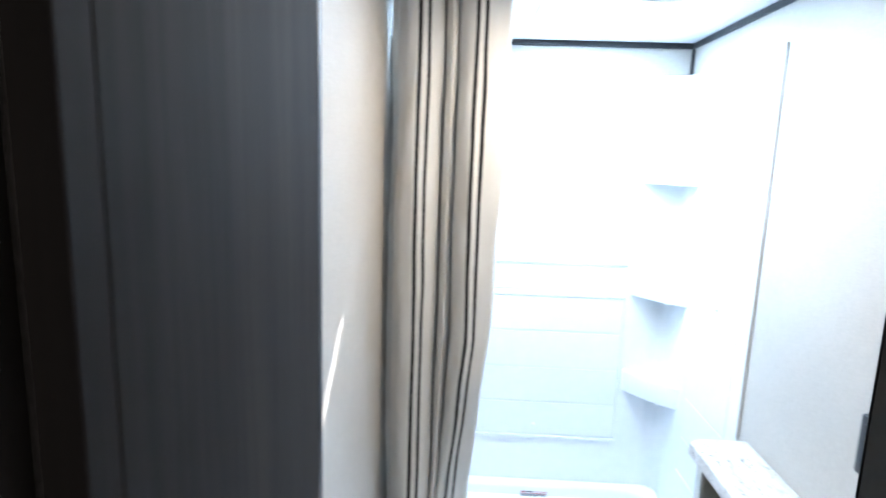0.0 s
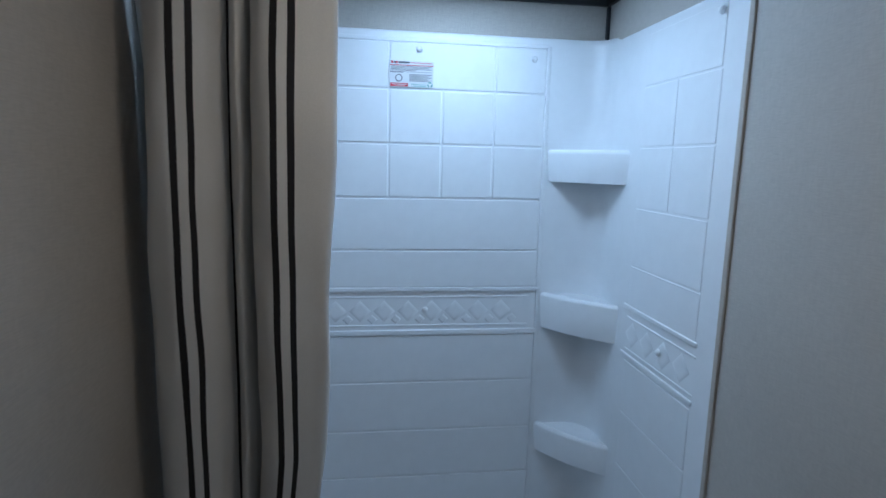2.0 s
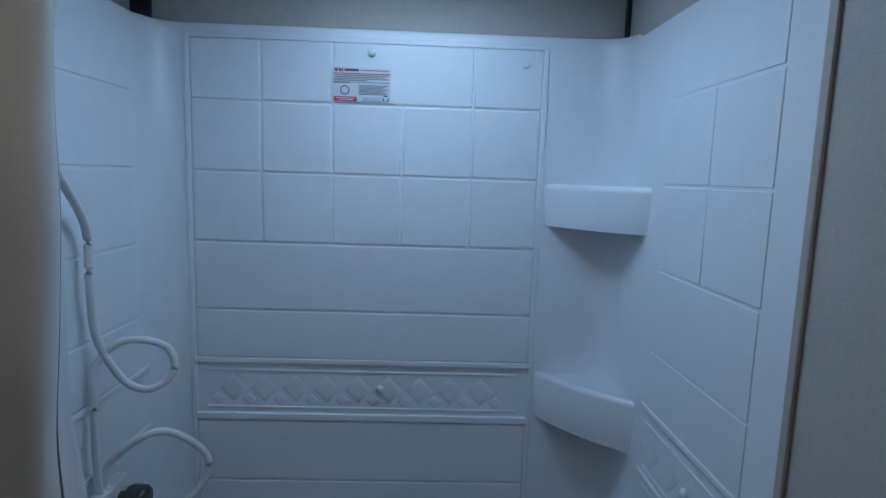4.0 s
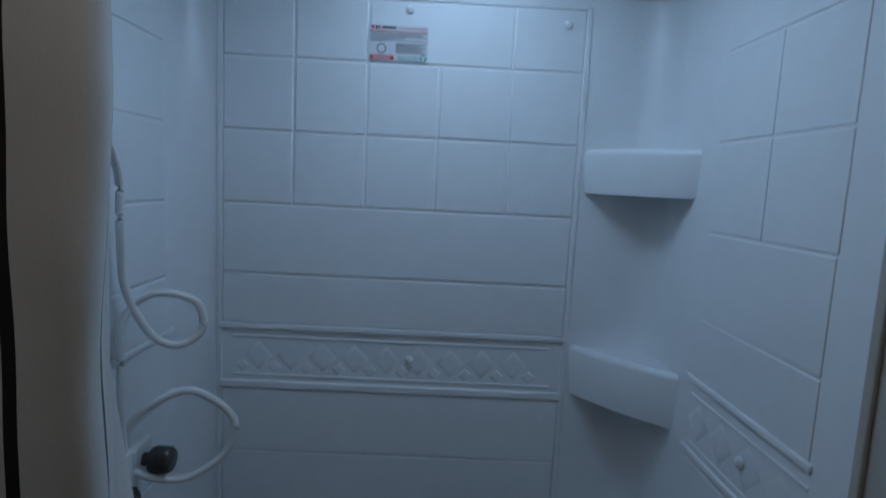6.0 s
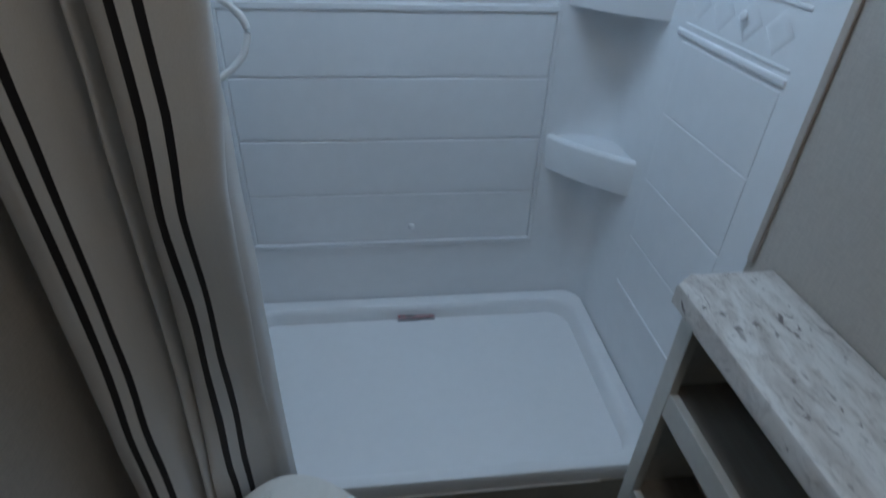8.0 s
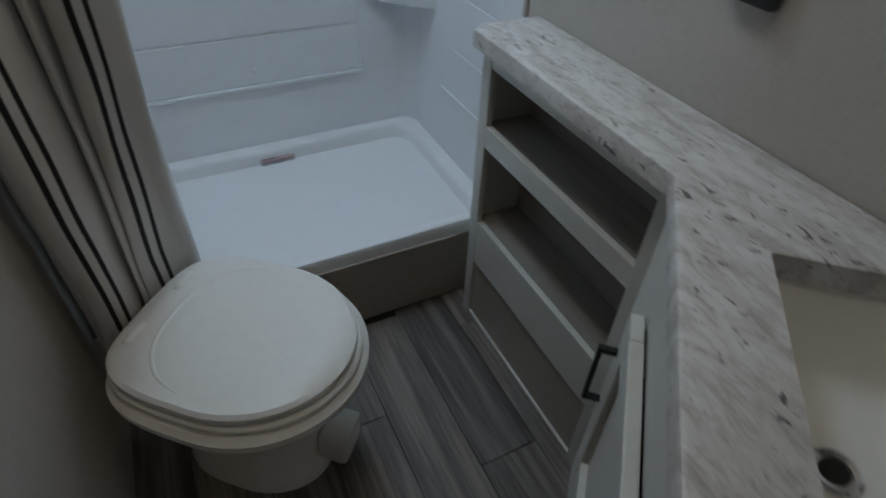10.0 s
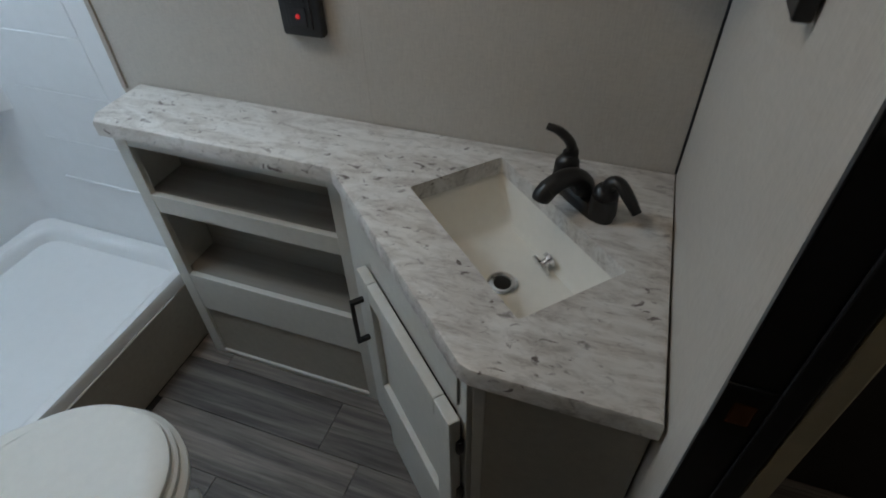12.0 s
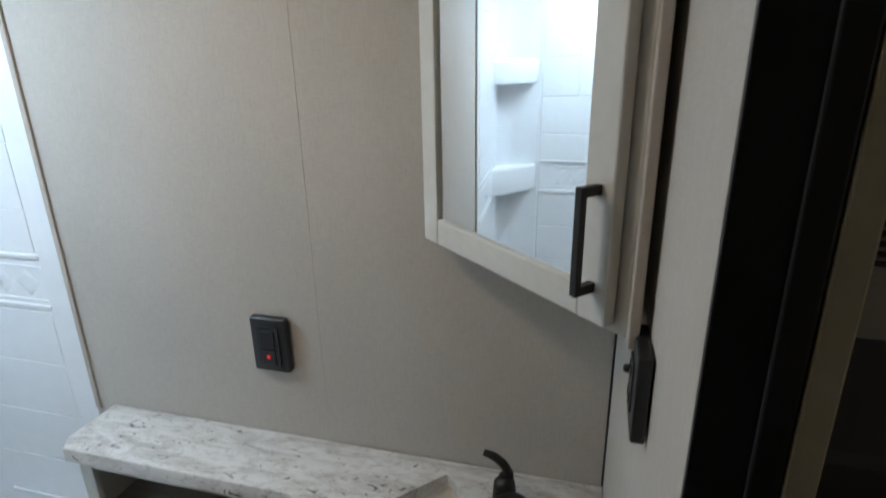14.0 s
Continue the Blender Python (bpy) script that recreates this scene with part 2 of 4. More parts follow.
def spline(points, steps=8):
    """Catmull-Rom through 2D or 3D points."""
    p = [Vector(q) for q in points]
    p = [2 * p[0] - p[1]] + p + [2 * p[-1] - p[-2]]
    out = []
    for i in range(1, len(p) - 2):
        for k in range(steps):
            t = k / steps
            a, b, c, d = p[i - 1], p[i], p[i + 1], p[i + 2]
            out.append(0.5 * (2 * b + (c - a) * t + (2 * a - 5 * b + 4 * c - d) * t * t + (3 * b - a - 3 * c + d) * t ** 3))
    out.append(p[-2].copy())
    return out


def tube(points, radii, seg=12, steps=6, flat=1.0):
    """A swept tube whose radius follows the points; flat squeezes it along its second axis."""
    path = spline(points, steps)
    rad = [r[0] for r in spline([(r, 0) for r in radii], steps)]
    up = Vector((0, 0, 1))
    rings = []
    for i, c in enumerate(path):
        d = (path[min(i + 1, len(path) - 1)] - path[max(i - 1, 0)]).normalized()
        s = d.cross(up)
        s = s.normalized() if s.length > 0.05 else (rings and side or Vector((1, 0, 0)))
        side = s
        w = s.cross(d).normalized()
        rings.append([c + s * (rad[i] * math.cos(a)) + w * (rad[i] * flat * math.sin(a)) for a in [2 * math.pi * k / seg for k in range(seg)]])
    return loft(rings)


# ---- the room in numbers ----
XL, XR = -0.292, 0.737          # side walls
YD, YDO = 1.185, 1.105          # door wall, inside and outside
YB = 2.995                      # shower back, face of the surround
YS = 2.387                      # front of the shower
XSL = -0.252                    # left side of the shower surround
ZC = 2.0
JX = 0.176                      # door jamb by the basin
DX = -0.283                     # hinge jamb
CZ = 0.81                       # worktop

# ---- structure ----
structure("floor", box((-1.3, -1.6, -0.05), (1.6, 2.4, -0.006)), HOLE, "dark subfloor under the grey-brown vinyl planks", "floor", False)
structure("wall_east", box((XR, YDO, 0), (XR + 0.05, 3.09, ZC)), PAPER, "beige linen-look wallboard behind the vanity", "wall", False)
structure("wall_north", box((XL - 0.05, YB + 0.017, 0), (XR, 3.09, ZC)), PAPER, "beige linen-look wallboard above the shower", "wall", False)
structure("wall_west", box((XL - 0.05, YDO, 0), (XL, YB + 0.017, ZC)), PAPER, "beige linen-look wallboard behind the toilet", "wall", False)
structure("wall_south", prism([(JX, YDO), (XR, YDO), (XR, YD), (JX, YD - 0.018)], 0, ZC), PAPER, "beige linen-look wallboard beside the doorway", "wall", False)
structure("wall_header", box((XL, YDO, 1.93), (JX + 0.012, YD, ZC)), PAPER, "beige wallboard above the doorway", "wall", False)
b = bmesh.new()
SX0, SX1, SY0, SY1 = 0.13, 0.46, 2.47, 2.83
for lo, hi in (((XL, YDO, ZC), (XR, SY0, ZC + 0.04)), ((XL, SY1, ZC), (XR, YB + 0.017, ZC + 0.04)), ((XL, SY0, ZC), (SX0, SY1, ZC + 0.04)), ((SX1, SY0, ZC), (XR, SY1, ZC + 0.04))):
    box(lo, hi, 0, bm=b)
structure("ceiling", b, CEIL, "white ceiling panel with a skylight opening", "ceiling", False)

sk = thing("skylight", "bright white diffusing skylight panel over the shower", "skylight")
part("diffuser", box((SX0 + 0.008, SY0 + 0.008, ZC + 0.012), (SX1 - 0.008, SY1 - 0.008, ZC + 0.02), 0.003), DIFFUSER, sk, "glowing translucent panel")
b = bmesh.new()
for lo, hi in (((SX0 - 0.018, SY0 - 0.018), (SX1 + 0.018, SY0 + 0.008)), ((SX0 - 0.018, SY1 - 0.008), (SX1 + 0.018, SY1 + 0.018)), ((SX0 - 0.018, SY0 + 0.008), (SX0 + 0.008, SY1 - 0.008)), ((SX1 - 0.008, SY0 + 0.008), (SX1 + 0.018, SY1 - 0.008))):
    box((*lo, ZC - 0.004), (*hi, ZC + 0.01), 0.002, bm=b)
part("frame", b, CEIL, sk)

for name, lo, hi in (("north", (XL, YB + 0.003, ZC - 0.02), (XR, YB + 0.017, ZC)), ("east", (XR - 0.012, YD, ZC - 0.02), (XR, YB + 0.003, ZC)),
                     ("west", (XL, YD, ZC - 0.02), (XL + 0.012, YB + 0.003, ZC)), ("south", (JX, YD, ZC - 0.02), (XR - 0.012, YD + 0.012, ZC))):
    structure("trim_ceiling_" + name, box(lo, hi, 0.003), BLACK_TRIM, "thin black trim along the ceiling edge", "trim")
structure("trim_corner_east", box((XR - 0.009, YB + 0.004, 1.886), (XR, YB + 0.017, ZC - 0.021), 0.002), BLACK_TRIM, "short black trim in the corner above the surround", "trim")
structure("trim_corner_west", box((XL, YB + 0.004, 1.886), (XL + 0.04, YB + 0.017, ZC - 0.021), 0.002), BLACK_TRIM, "short black trim in the corner above the surround", "trim")
structure("trim_corner_vanity", box((XR - 0.004, YD, CZ), (XR, YD + 0.004, ZC - 0.021), 0.001), BLACK_TRIM, "thin dark joint in the corner behind the basin", "trim")
structure("trim_shower", box((XR - 0.006, YS - 0.010, CZ - 0.02), (XR, YS + 0.004, 1.885), 0.0025), TRIM, "beige edge trim beside the shower surround", "trim")
structure("trim_seam", box((XR - 0.0006, 1.7595, CZ), (XR + 0.001, 1.775, 1.98), 0.0002), PAPER, "flat wallboard batten over the seam", "trim", False)

# ---- doorway ----
fr = thing("door_frame", "black door casing with a cream outer edge", "door frame", kind="structure")
part("jamb", box((JX - 0.006, YDO + 0.004, 0), (JX, YD - 0.0187, 1.93), 0.001), BLACK_TRIM, fr)
part("casing", box((JX - 0.0065, YD - 0.0187, 0), (JX, YD - 0.017, 1.95), 0.0008), BLACK_TRIM, fr)
part("stop", box((JX - 0.011, YDO + 0.006, 0), (JX - 0.006, YDO + 0.026, 1.93), 0.002), BLACK_TRIM, fr)
part("outer_edge", box((JX - 0.010, YDO - 0.016, 0), (JX + 0.03, YDO + 0.004, 1.95), 0.002), plain("cream_edge", (0.62, 0.54, 0.38), 0.5), fr, "cream edge strip")
part("head", box((DX, YDO + 0.004, 1.915), (JX - 0.004, YD - 0.002, 1.93), 0.002), BLACK_TRIM, fr)
part("hinge_jamb", box((XL, YDO, 0), (DX + 0.018, YDO + 0.028, 1.93), 0.001), DOOR_WOOD, fr)
st = part("strike_plate", box((JX - 0.008, 1.116, 0.93), (JX - 0.0055, 1.168, 1.0), 0.001), BLACK, fr, "black strike plate")
part("strike_hole", box((JX - 0.0092, 1.139, 0.950), (JX - 0.007, 1.157, 0.978), 0.002), COPPER, st, "worn copper-coloured latch hole")

dr = thing("door_1", "dark stained wooden door standing open against the wall", "door", kind="structure")
part("leaf", box((XL + 0.002, YDO + 0.03, 0.012), (XL + 0.026, 1.563, 1.9), 0.002), DOOR_WOOD, dr)
part("edge_strip", box((XL + 0.0015, 1.563, 0.012), (XL + 0.0275, 1.58, 1.9), 0.003), BLACK_TRIM, dr, "black strip along the free edge")

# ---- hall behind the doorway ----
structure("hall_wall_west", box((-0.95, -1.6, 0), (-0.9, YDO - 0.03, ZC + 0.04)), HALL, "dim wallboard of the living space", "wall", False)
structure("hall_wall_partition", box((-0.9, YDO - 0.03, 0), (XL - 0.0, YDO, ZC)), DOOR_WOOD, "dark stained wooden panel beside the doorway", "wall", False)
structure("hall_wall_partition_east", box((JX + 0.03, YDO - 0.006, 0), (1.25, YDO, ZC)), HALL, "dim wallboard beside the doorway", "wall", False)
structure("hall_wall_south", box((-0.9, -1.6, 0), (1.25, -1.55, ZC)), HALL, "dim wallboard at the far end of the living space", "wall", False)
structure("hall_ceiling", box((-0.95, -1.6, ZC), (1.3, YDO, ZC + 0.04)), CEIL, "plain ceiling of the living space", "ceiling", False)
# unseen opening added with two masks, so the sun casts a slanted slit
b = bmesh.new()
WY0, WY1, WZ0, WZ1 = -1.0, -0.38, 1.5, 1.82
for lo, hi in (((1.2, -1.6, 0), (1.25, YDO, WZ0)), ((1.2, -1.6, WZ1), (1.25, YDO, ZC)), ((1.2, -1.6, WZ0), (1.25, WY0, WZ1)), ((1.2, WY1, WZ0), (1.25, YDO, WZ1))):
    box(lo, hi, 0, bm=b)
structure("hall_wall_east", b, HALL, "dim wallboard of the living space with an added opening for the sun", "wall", False)
blind = thing("window_blind", "black slatted blind in the dim living space", "blind")
part("head_rail", box((1.165, 0.3, 1.66), (1.198, 1.05, 1.7), 0.004), BLACK_PLASTIC, blind)
slat = finish("slat", box((-0.014, -0.37, -0.002), (0.014, 0.37, 0.002), 0.0015, 1), BLACK_PLASTIC)
for i in range(22):
    o = new("slat", slat)
    o.parent = blind
    o.matrix_local = pose(1.18, 0.675, 1.15 + i * 0.023, 0, 38, 0)
seat = thing("storage_bench", "dark brown storage bench under the blind", "bench")
part("body", box((0.72, 0.1, 0), (1.198, 1.08, 0.86), 0.012, 3), BROWN, seat)
part("cushion", box((0.71, 0.09, 0.86), (1.196, 1.08, 0.97), 0.03, 4), plain("dark_grey_cloth", (0.05, 0.048, 0.05), 0.8), seat, "dark grey cushion")

# ---- shower ----
sur = thing("shower_surround", "white moulded plastic shower surround with tile pattern", "shower surround")


def surround_shell():
    """Back and side sheets joined by coved corners, with a lip round the top."""
    r = 0.075
    plan = [(XR - 0.001, YS + 0.005)]
    for k in range(9):
        a = math.pi / 2 * k / 8
        plan.append((XR - 0.001 - r + r * math.cos(a), YB - r + r * math.sin(a)))
    for k in range(9):
        a = math.pi / 2 + math.pi / 2 * k / 8
        plan.append((XSL + r + r * math.cos(a), YB - r + r * math.sin(a)))
    plan.append((XSL, YS + 0.005))
    b = bmesh.new()
    zs = [0.243, 1.868, 1.876, 1.884, 1.887]
    offs = [0.0, 0.0, 0.001, 0.004, 0.012]
    rows = []
    for z, o in zip(zs, offs):
        row = []
        for i, (x, y) in enumerate(plan):
            nx = o if x > 0.6 else (-o if x < -0.15 else 0)
            ny = o if y > YB - 0.03 else 0
            row.append(b.verts.new((x + nx, y + ny, z)))
        rows.append(row)
    for a, c in zip(rows, rows[1:]):
        for i in range(len(plan) - 1):
            b.faces.new((a[i], a[i + 1], c[i + 1], c[i]))
    return b


sheet = part("sheet", surround_shell(), SURROUND, sur)


def ridge(name, lo, hi, parent, bevel=0.003):
    return part(name, box(lo, hi, bevel, 2), SURROUND, parent)


# raised borders of the tile field
F = 0.006
for x in (-0.178, 0.563):
    ridge("border", (x - F, YB - 0.004, 0.44), (x + F, YB + 0.003, 1.862), sur)
for z, d in ((1.862, 0.003), (1.176, 0.006), (0.449, 0.008)):
    ridge("border", (-0.178, YB - d, z - 0.006), (0.563, YB + 0.003, z + 0.006), sur, 0.0028)
ridge("border", (-0.178, YB - 0.006, 1.040), (0.563, YB + 0.003, 1.056), sur, 0.003)
for z in (1.176, 1.048):
    ridge("border", (XR - 0.0055, 2.453, z - 0.002), (XR + 0.002, 2.785, z + 0.010), sur)
    ridge("border", (XSL - 0.002, 2.43, z - 0.006), (XSL + 0.006, 2.94, z + 0.006), sur)
ridge("border", (XR - 0.005, 2.43, 0.452), (XR + 0.002, 2.772, 0.464), sur)

TILES = {}


def tile(w, h, bevel=0.002, d=0.003):
    key = (round(w, 3), round(h, 3), d)
    if key not in TILES:
        TILES[key] = finish("tile", box((-w / 2, -d, -h / 2), (w / 2, 0.002, h / 2), bevel, 2), SURROUND)
    return TILES[key]


def put_tile(x, y, z, w, h, turn=0, d=0.003, name="tile", spin=0):
    o = new(name, tile(w, h, d * 0.85, d))
    o.parent = sur
    o.matrix_local = pose(x, y, z, 0, 0, turn) @ pose(0, 0, 0, 0, spin, 0)


G = 0.0045
ROWS_UP = [1.857, 1.733, 1.587, 1.438, 1.290, 1.181]
ROWS_LOW = [1.040, 0.897, 0.746, 0.598, 0.455]
COLS = [-0.173, -0.028, 0.120, 0.266, 0.413, 0.558]
for i, (z1, z0) in enumerate(list(zip(ROWS_UP, ROWS_UP[1:])) + list(zip(ROWS_LOW, ROWS_LOW[1:]))):
    cols = COLS if i < 2 else (COLS if i == 2 else [COLS[0], COLS[-1]])
    if i == 0:
        cols = COLS[:3] + COLS[4:]
    for x0, x1 in zip(cols, cols[1:]):
        put_tile((x0 + x1) / 2, YB, (z0 + z1) / 2, x1 - x0 - G, z1 - z0 - G)
for i, (z1, z0) in enumerate(list(zip(ROWS_UP, ROWS_UP[1:])) + list(zip(ROWS_LOW, ROWS_LOW[1:]))):
    for y0, y1 in (((2.455, 2.61), (2.61, 2.765)) if 0 < i < 3 else ((2.457, 2.765),)):
        put_tile(XR - 0.001, (y0 + y1) / 2, (z0 + z1) / 2, y1 - y0 - G, z1 - z0 - G, -90, 0.0016)
    for y0, y1 in ((2.44, 2.66), (2.66, 2.91)):
        put_tile(XSL, (y0 + y1) / 2, (z0 + z1) / 2, y1 - y0 - G, z1 - z0 - G, 90)
# softly raised lozenges of the relief band
LOZ = {}


def lozenge(x, y, z, turn, half, tall, d):
    """A low diamond-shaped cushion whose sloping sides run out on the sheet."""
    key = (half, tall, d)
    if key not in LOZ:
        q = bmesh.new()
        rings = [[q.verts.new((half * k * cx, -h, tall * k * cz)) for cx, cz in ((1, 0), (0, 1), (-1, 0), (0, -1))] for k, h in ((1.0, -0.001), (0.94, 0.0), (0.74, d * 0.8), (0.5, d))]
        for a, c in zip(rings, rings[1:]):
            for k in range(4):
                q.faces.new((a[k], a[(k + 1) % 4], c[(k + 1) % 4], c[k]))
        q.faces.new(rings[-1])
        LOZ[key] = finish("lozenge", q, SURROUND)
    o = new("lozenge", LOZ[key])
    o.parent = sur
    o.matrix_local = pose(x, y, z, 0, 0, turn)


for i in range(9):
    lozenge(-0.094 + i * 0.0685, YB, 1.112, 0, 0.033, 0.034, 0.0024)
    lozenge(-0.060 + i * 0.0685, YB, 1.0875, 0, 0.0165, 0.0155, 0.0016)
lozenge(-0.128, YB, 1.0875, 0, 0.0165, 0.0155, 0.0016)
for i in range(4):
    lozenge(XR - 0.001, 2.505 + i * 0.076, 1.112, -90, 0.037, 0.036, 0.0022)
    lozenge(XSL, 2.52 + i * 0.076, 1.112, 90, 0.037, 0.036, 0.0022)
for z in (1.153, 1.0685):
    ridge("bead", (-0.15, YB - 0.002, z - 0.003), (0.535, YB + 0.003, z + 0.003), sur, 0.0018)
    ridge("bead", (XR - 0.0028, 2.455, z - 0.003), (XR + 0.002, 2.765, z + 0.003), sur, 0.0016)

# screw caps
cap = finish("screw_cap", lathe([(0.0085, 0), (0.0085, 0.003), (0.006, 0.006), (0.002, 0.0072)], 16), SURROUND)
for m in (pose(0.229, YB - 0.004, 1.117, 90), pose(0.2, YB - 0.004, 1.838, 90), pose(0.52, YB - 0.004, 1.826, 90), pose(XR - 0.006, 2.59, 1.117, 0, -90), pose(XR - 0.005, 2.47, 1.84, 0, -90), pose(0.235, YB - 0.004, 0.50, 90)):
    o = new("screw_cap", cap)
    o.parent = sur
    o.matrix_local = m


def corner_shelf(z1, z0):
    """Moulded corner shelf: straight front, thick lip, hollowed underside."""
    a, c = Vector((0.571, YB + 0.002)), Vector((XR + 0.002, 2.815))
    k = Vector((XR + 0.002, YB + 0.002))
    n = Vector((-(c - a).y, (c - a).x)).normalized()
    if n.dot(k - a) > 0:
        n = -n
    mid = [a + (c - a) * t + n * (0.012 * math.sin(math.pi * t)) for t in (0.12, 0.3, 0.5, 0.7, 0.88)]
    ring = [a, *mid, c, k]
    low = [p + (k - p) * 0.05 for p in ring]
    sec = []
    for pts, z in ((low, z0), (ring, z1 - 0.012), ([p + (k - p) * 0.02 for p in ring], z1 - 0.004), ([p + (k - p) * 0.06 for p in ring], z1), ([p + (k - p) * 0.12 for p in ring], z1 - 0.002), ([p + (k - p) * 0.16 for p in ring], z1 - 0.006)):
        sec.append([Vector((p.x, p.y, z)) for p in pts])
    b = loft(sec)
    bmesh.ops.bevel(b, geom=[e for e in b.edges if e.calc_length() > 0.03 and abs(e.verts[0].co.z - e.verts[1].co.z) < 0.001 and e.verts[0].co.z < z0 + 0.002], offset=0.006, segments=2, profile=0.5, affect="EDGES")
    return b


for z1, z0 in ((1.582, 1.492), (1.166, 1.058), (0.757, 0.665)):
    part("shelf", corner_shelf(z1, z0), SURROUND, sur, "moulded corner shelf")

# tray
pan = thing("shower_pan", "white plastic shower pan with a raised rim", "shower pan")


def rounded(x0, y0, x1, y1, r, z, n=6):
    out = []
    for cx, cy, s in ((x1 - r, y1 - r, 0), (x0 + r, y1 - r, 90), (x0 + r, y0 + r, 180), (x1 - r, y0 + r, 270)):
        for k in range(n + 1):
            a = radians(s + 90 * k / n)
            out.append(Vector((cx + r * math.cos(a), cy + r * math.sin(a), z)))
    return out


X0, X1, Y0, Y1 = XSL + 0.001, XR - 0.001, YS + 0.001, YB - 0.001
b = loft([rounded(X0, Y0, X1, Y1, 0.006, 0.218), rounded(X0, Y0, X1, Y1, 0.006, 0.251), rounded(X0 + 0.004, Y0 + 0.004, X1 - 0.004, Y1 - 0.004, 0.008, 0.259),
          rounded(X0 + 0.03, Y0 + 0.016, X1 - 0.03, Y1 - 0.044, 0.06, 0.263), rounded(X0 + 0.042, Y0 + 0.03, X1 - 0.040, Y1 - 0.050, 0.06, 0.258), rounded(X0 + 0.05, Y0 + 0.036, X1 - 0.048, Y1 - 0.053, 0.06, 0.246),
          rounded(X0 + 0.06, Y0 + 0.045, X1 - 0.06, Y1 - 0.060, 0.055, 0.172), rounded(X0 + 0.075, Y0 + 0.06, X1 - 0.075, Y1 - 0.078, 0.045, 0.161), rounded(X0 + 0.2, Y0 + 0.2, X1 - 0.2, Y1 - 0.24, 0.03, 0.156)])
part("tray", b, PAN, pan)
part("drain", lathe([(0.03, 0), (0.03, 0.003), (0.024, 0.004), (0.02, 0.001)], 24, None, pose(-0.06, 2.53, 0.1595)), CHROME, pan, "chrome drain")
apron = thing("shower_apron", "greige panel closing the front under the shower pan", "panel")
part("board", box((XL, YS - 0.002, 0), (0.735, YS + 0.014, 0.219), 0.002), GREIGE, apron)
part("caulk", box((XL, YS - 0.004, 0.217), (0.6, YS + 0.002, 0.2205), 0.001), CAULK, apron)


def bar(x0, x1, z0, z1, mat, parent, m, name="print_bar", up=0.0006):
    o = part(name, box((x0, -up, z0), (x1, 0.0, z1)), mat, parent, "", False)
    o.matrix_local = m
    return o


def words(name, text, size, mat, parent, m):
    c = bpy.data.curves.new(name, "FONT")
    c.body, c.size, c.extrude = text, size, 0.0002
    tmp = bpy.data.objects.new("tmp", c)
    scene.collection.objects.link(tmp)
    bpy.context.view_layer.update()
    me = bpy.data.meshes.new_from_object(tmp.evaluated_get(bpy.context.evaluated_depsgraph_get()))
    bpy.data.objects.remove(tmp)
    me.materials.clear()
    me.materials.append(mat)
    o = new(name, me)
    o.parent = parent
    o.matrix_local = m @ pose(0, 0, 0, 90, 0, 0)
    return o


def sticker(m, w, h, bold=0.026):
    """Printed care label: logo blocks, rules, text lines, a seal, a red strip and green recycling arrows."""
    t = thing("sticker", "white printed care label with red and green print", "sticker", group="care labels")
    t.matrix_world = m
    part("sheet", box((0, -0.0006, 0), (w, 0, h), 0), PAPERW, t, "", False)
    q = pose(0, -0.0006, 0)
    bar(0.03 * w, 0.08 * w, 0.89 * h, 0.985 * h, RED, t, q)
    bar(0.10 * w, 0.135 * w, 0.89 * h, 0.985 * h, INK, t, q)
    bar(0.145 * w, 0.18 * w, 0.89 * h, 0.985 * h, RED, t, q)
    bar(0.20 * w, 0.45 * w, 0.905 * h, 0.97 * h, INK, t, q)
    bar(0.48 * w, 0.97 * w, 0.925 * h, 0.945 * h, RED, t, q)
    bar(0.0, w, 0.82 * h, 0.845 * h, RED, t, q)
    for z, x1 in ((0.77, 0.96), (0.72, 0.9), (0.67, 0.97), (0.62, 0.6), (0.545, 0.3)):
        bar(0.02 * w, x1 * w, z * h, (z + bold) * h, GREYINK, t, q)
    bar(0.0, w, 0.575 * h, 0.585 * h, INK, t, q)
    for k in range(8):
        bar(0.45 * w, (0.97 - 0.05 * (k % 3)) * w, (0.48 - 0.037 * k) * h, (0.48 - 0.037 * k + bold * 0.8) * h, GREYINK, t, q)
    part("seal", lathe([(0.085 * w, 0), (0.085 * w, 0.0007)], 24, None, pose(0.21 * w, -0.0006, 0.34 * h, 90)), GREYINK, t, "round grey seal")
    part("seal_centre", lathe([(0.06 * w, 0), (0.06 * w, 0.0007)], 20, None, pose(0.21 * w, -0.0012, 0.34 * h, 90)), PAPERW, t)
    bar(0.02 * w, 0.42 * w, 0.02 * h, 0.15 * h, RED, t, q, "red_strip")
    bar(0.05 * w, 0.39 * w, 0.095 * h, 0.115 * h, PAPERW, t, q, up=0.001)
    bar(0.09 * w, 0.35 * w, 0.05 * h, 0.07 * h, PAPERW, t, q, up=0.001)
    words("lettering", "Made in the USA", 0.085 * h, GREEN, t, q @ pose(0.5 * w, -0.0001, 0.085 * h) @ pose(0, 0, 0))
    bar(0.5 * w, 0.84 * w, 0.03 * h, 0.05 * h, GREEN, t, q)
    for k in range(3):
        o = part("recycling_arrow", box((-0.035 * w, -0.0006, -0.012 * w), (0.035 * w, 0, 0.012 * w)), GREEN, t, "", False)
        o.matrix_local = q @ pose(0.925 * w, 0, 0.115 * h) @ pose(0, 0, 0, 0, 120 * k, 0) @ pose(0, 0, 0.045 * w)
    return t


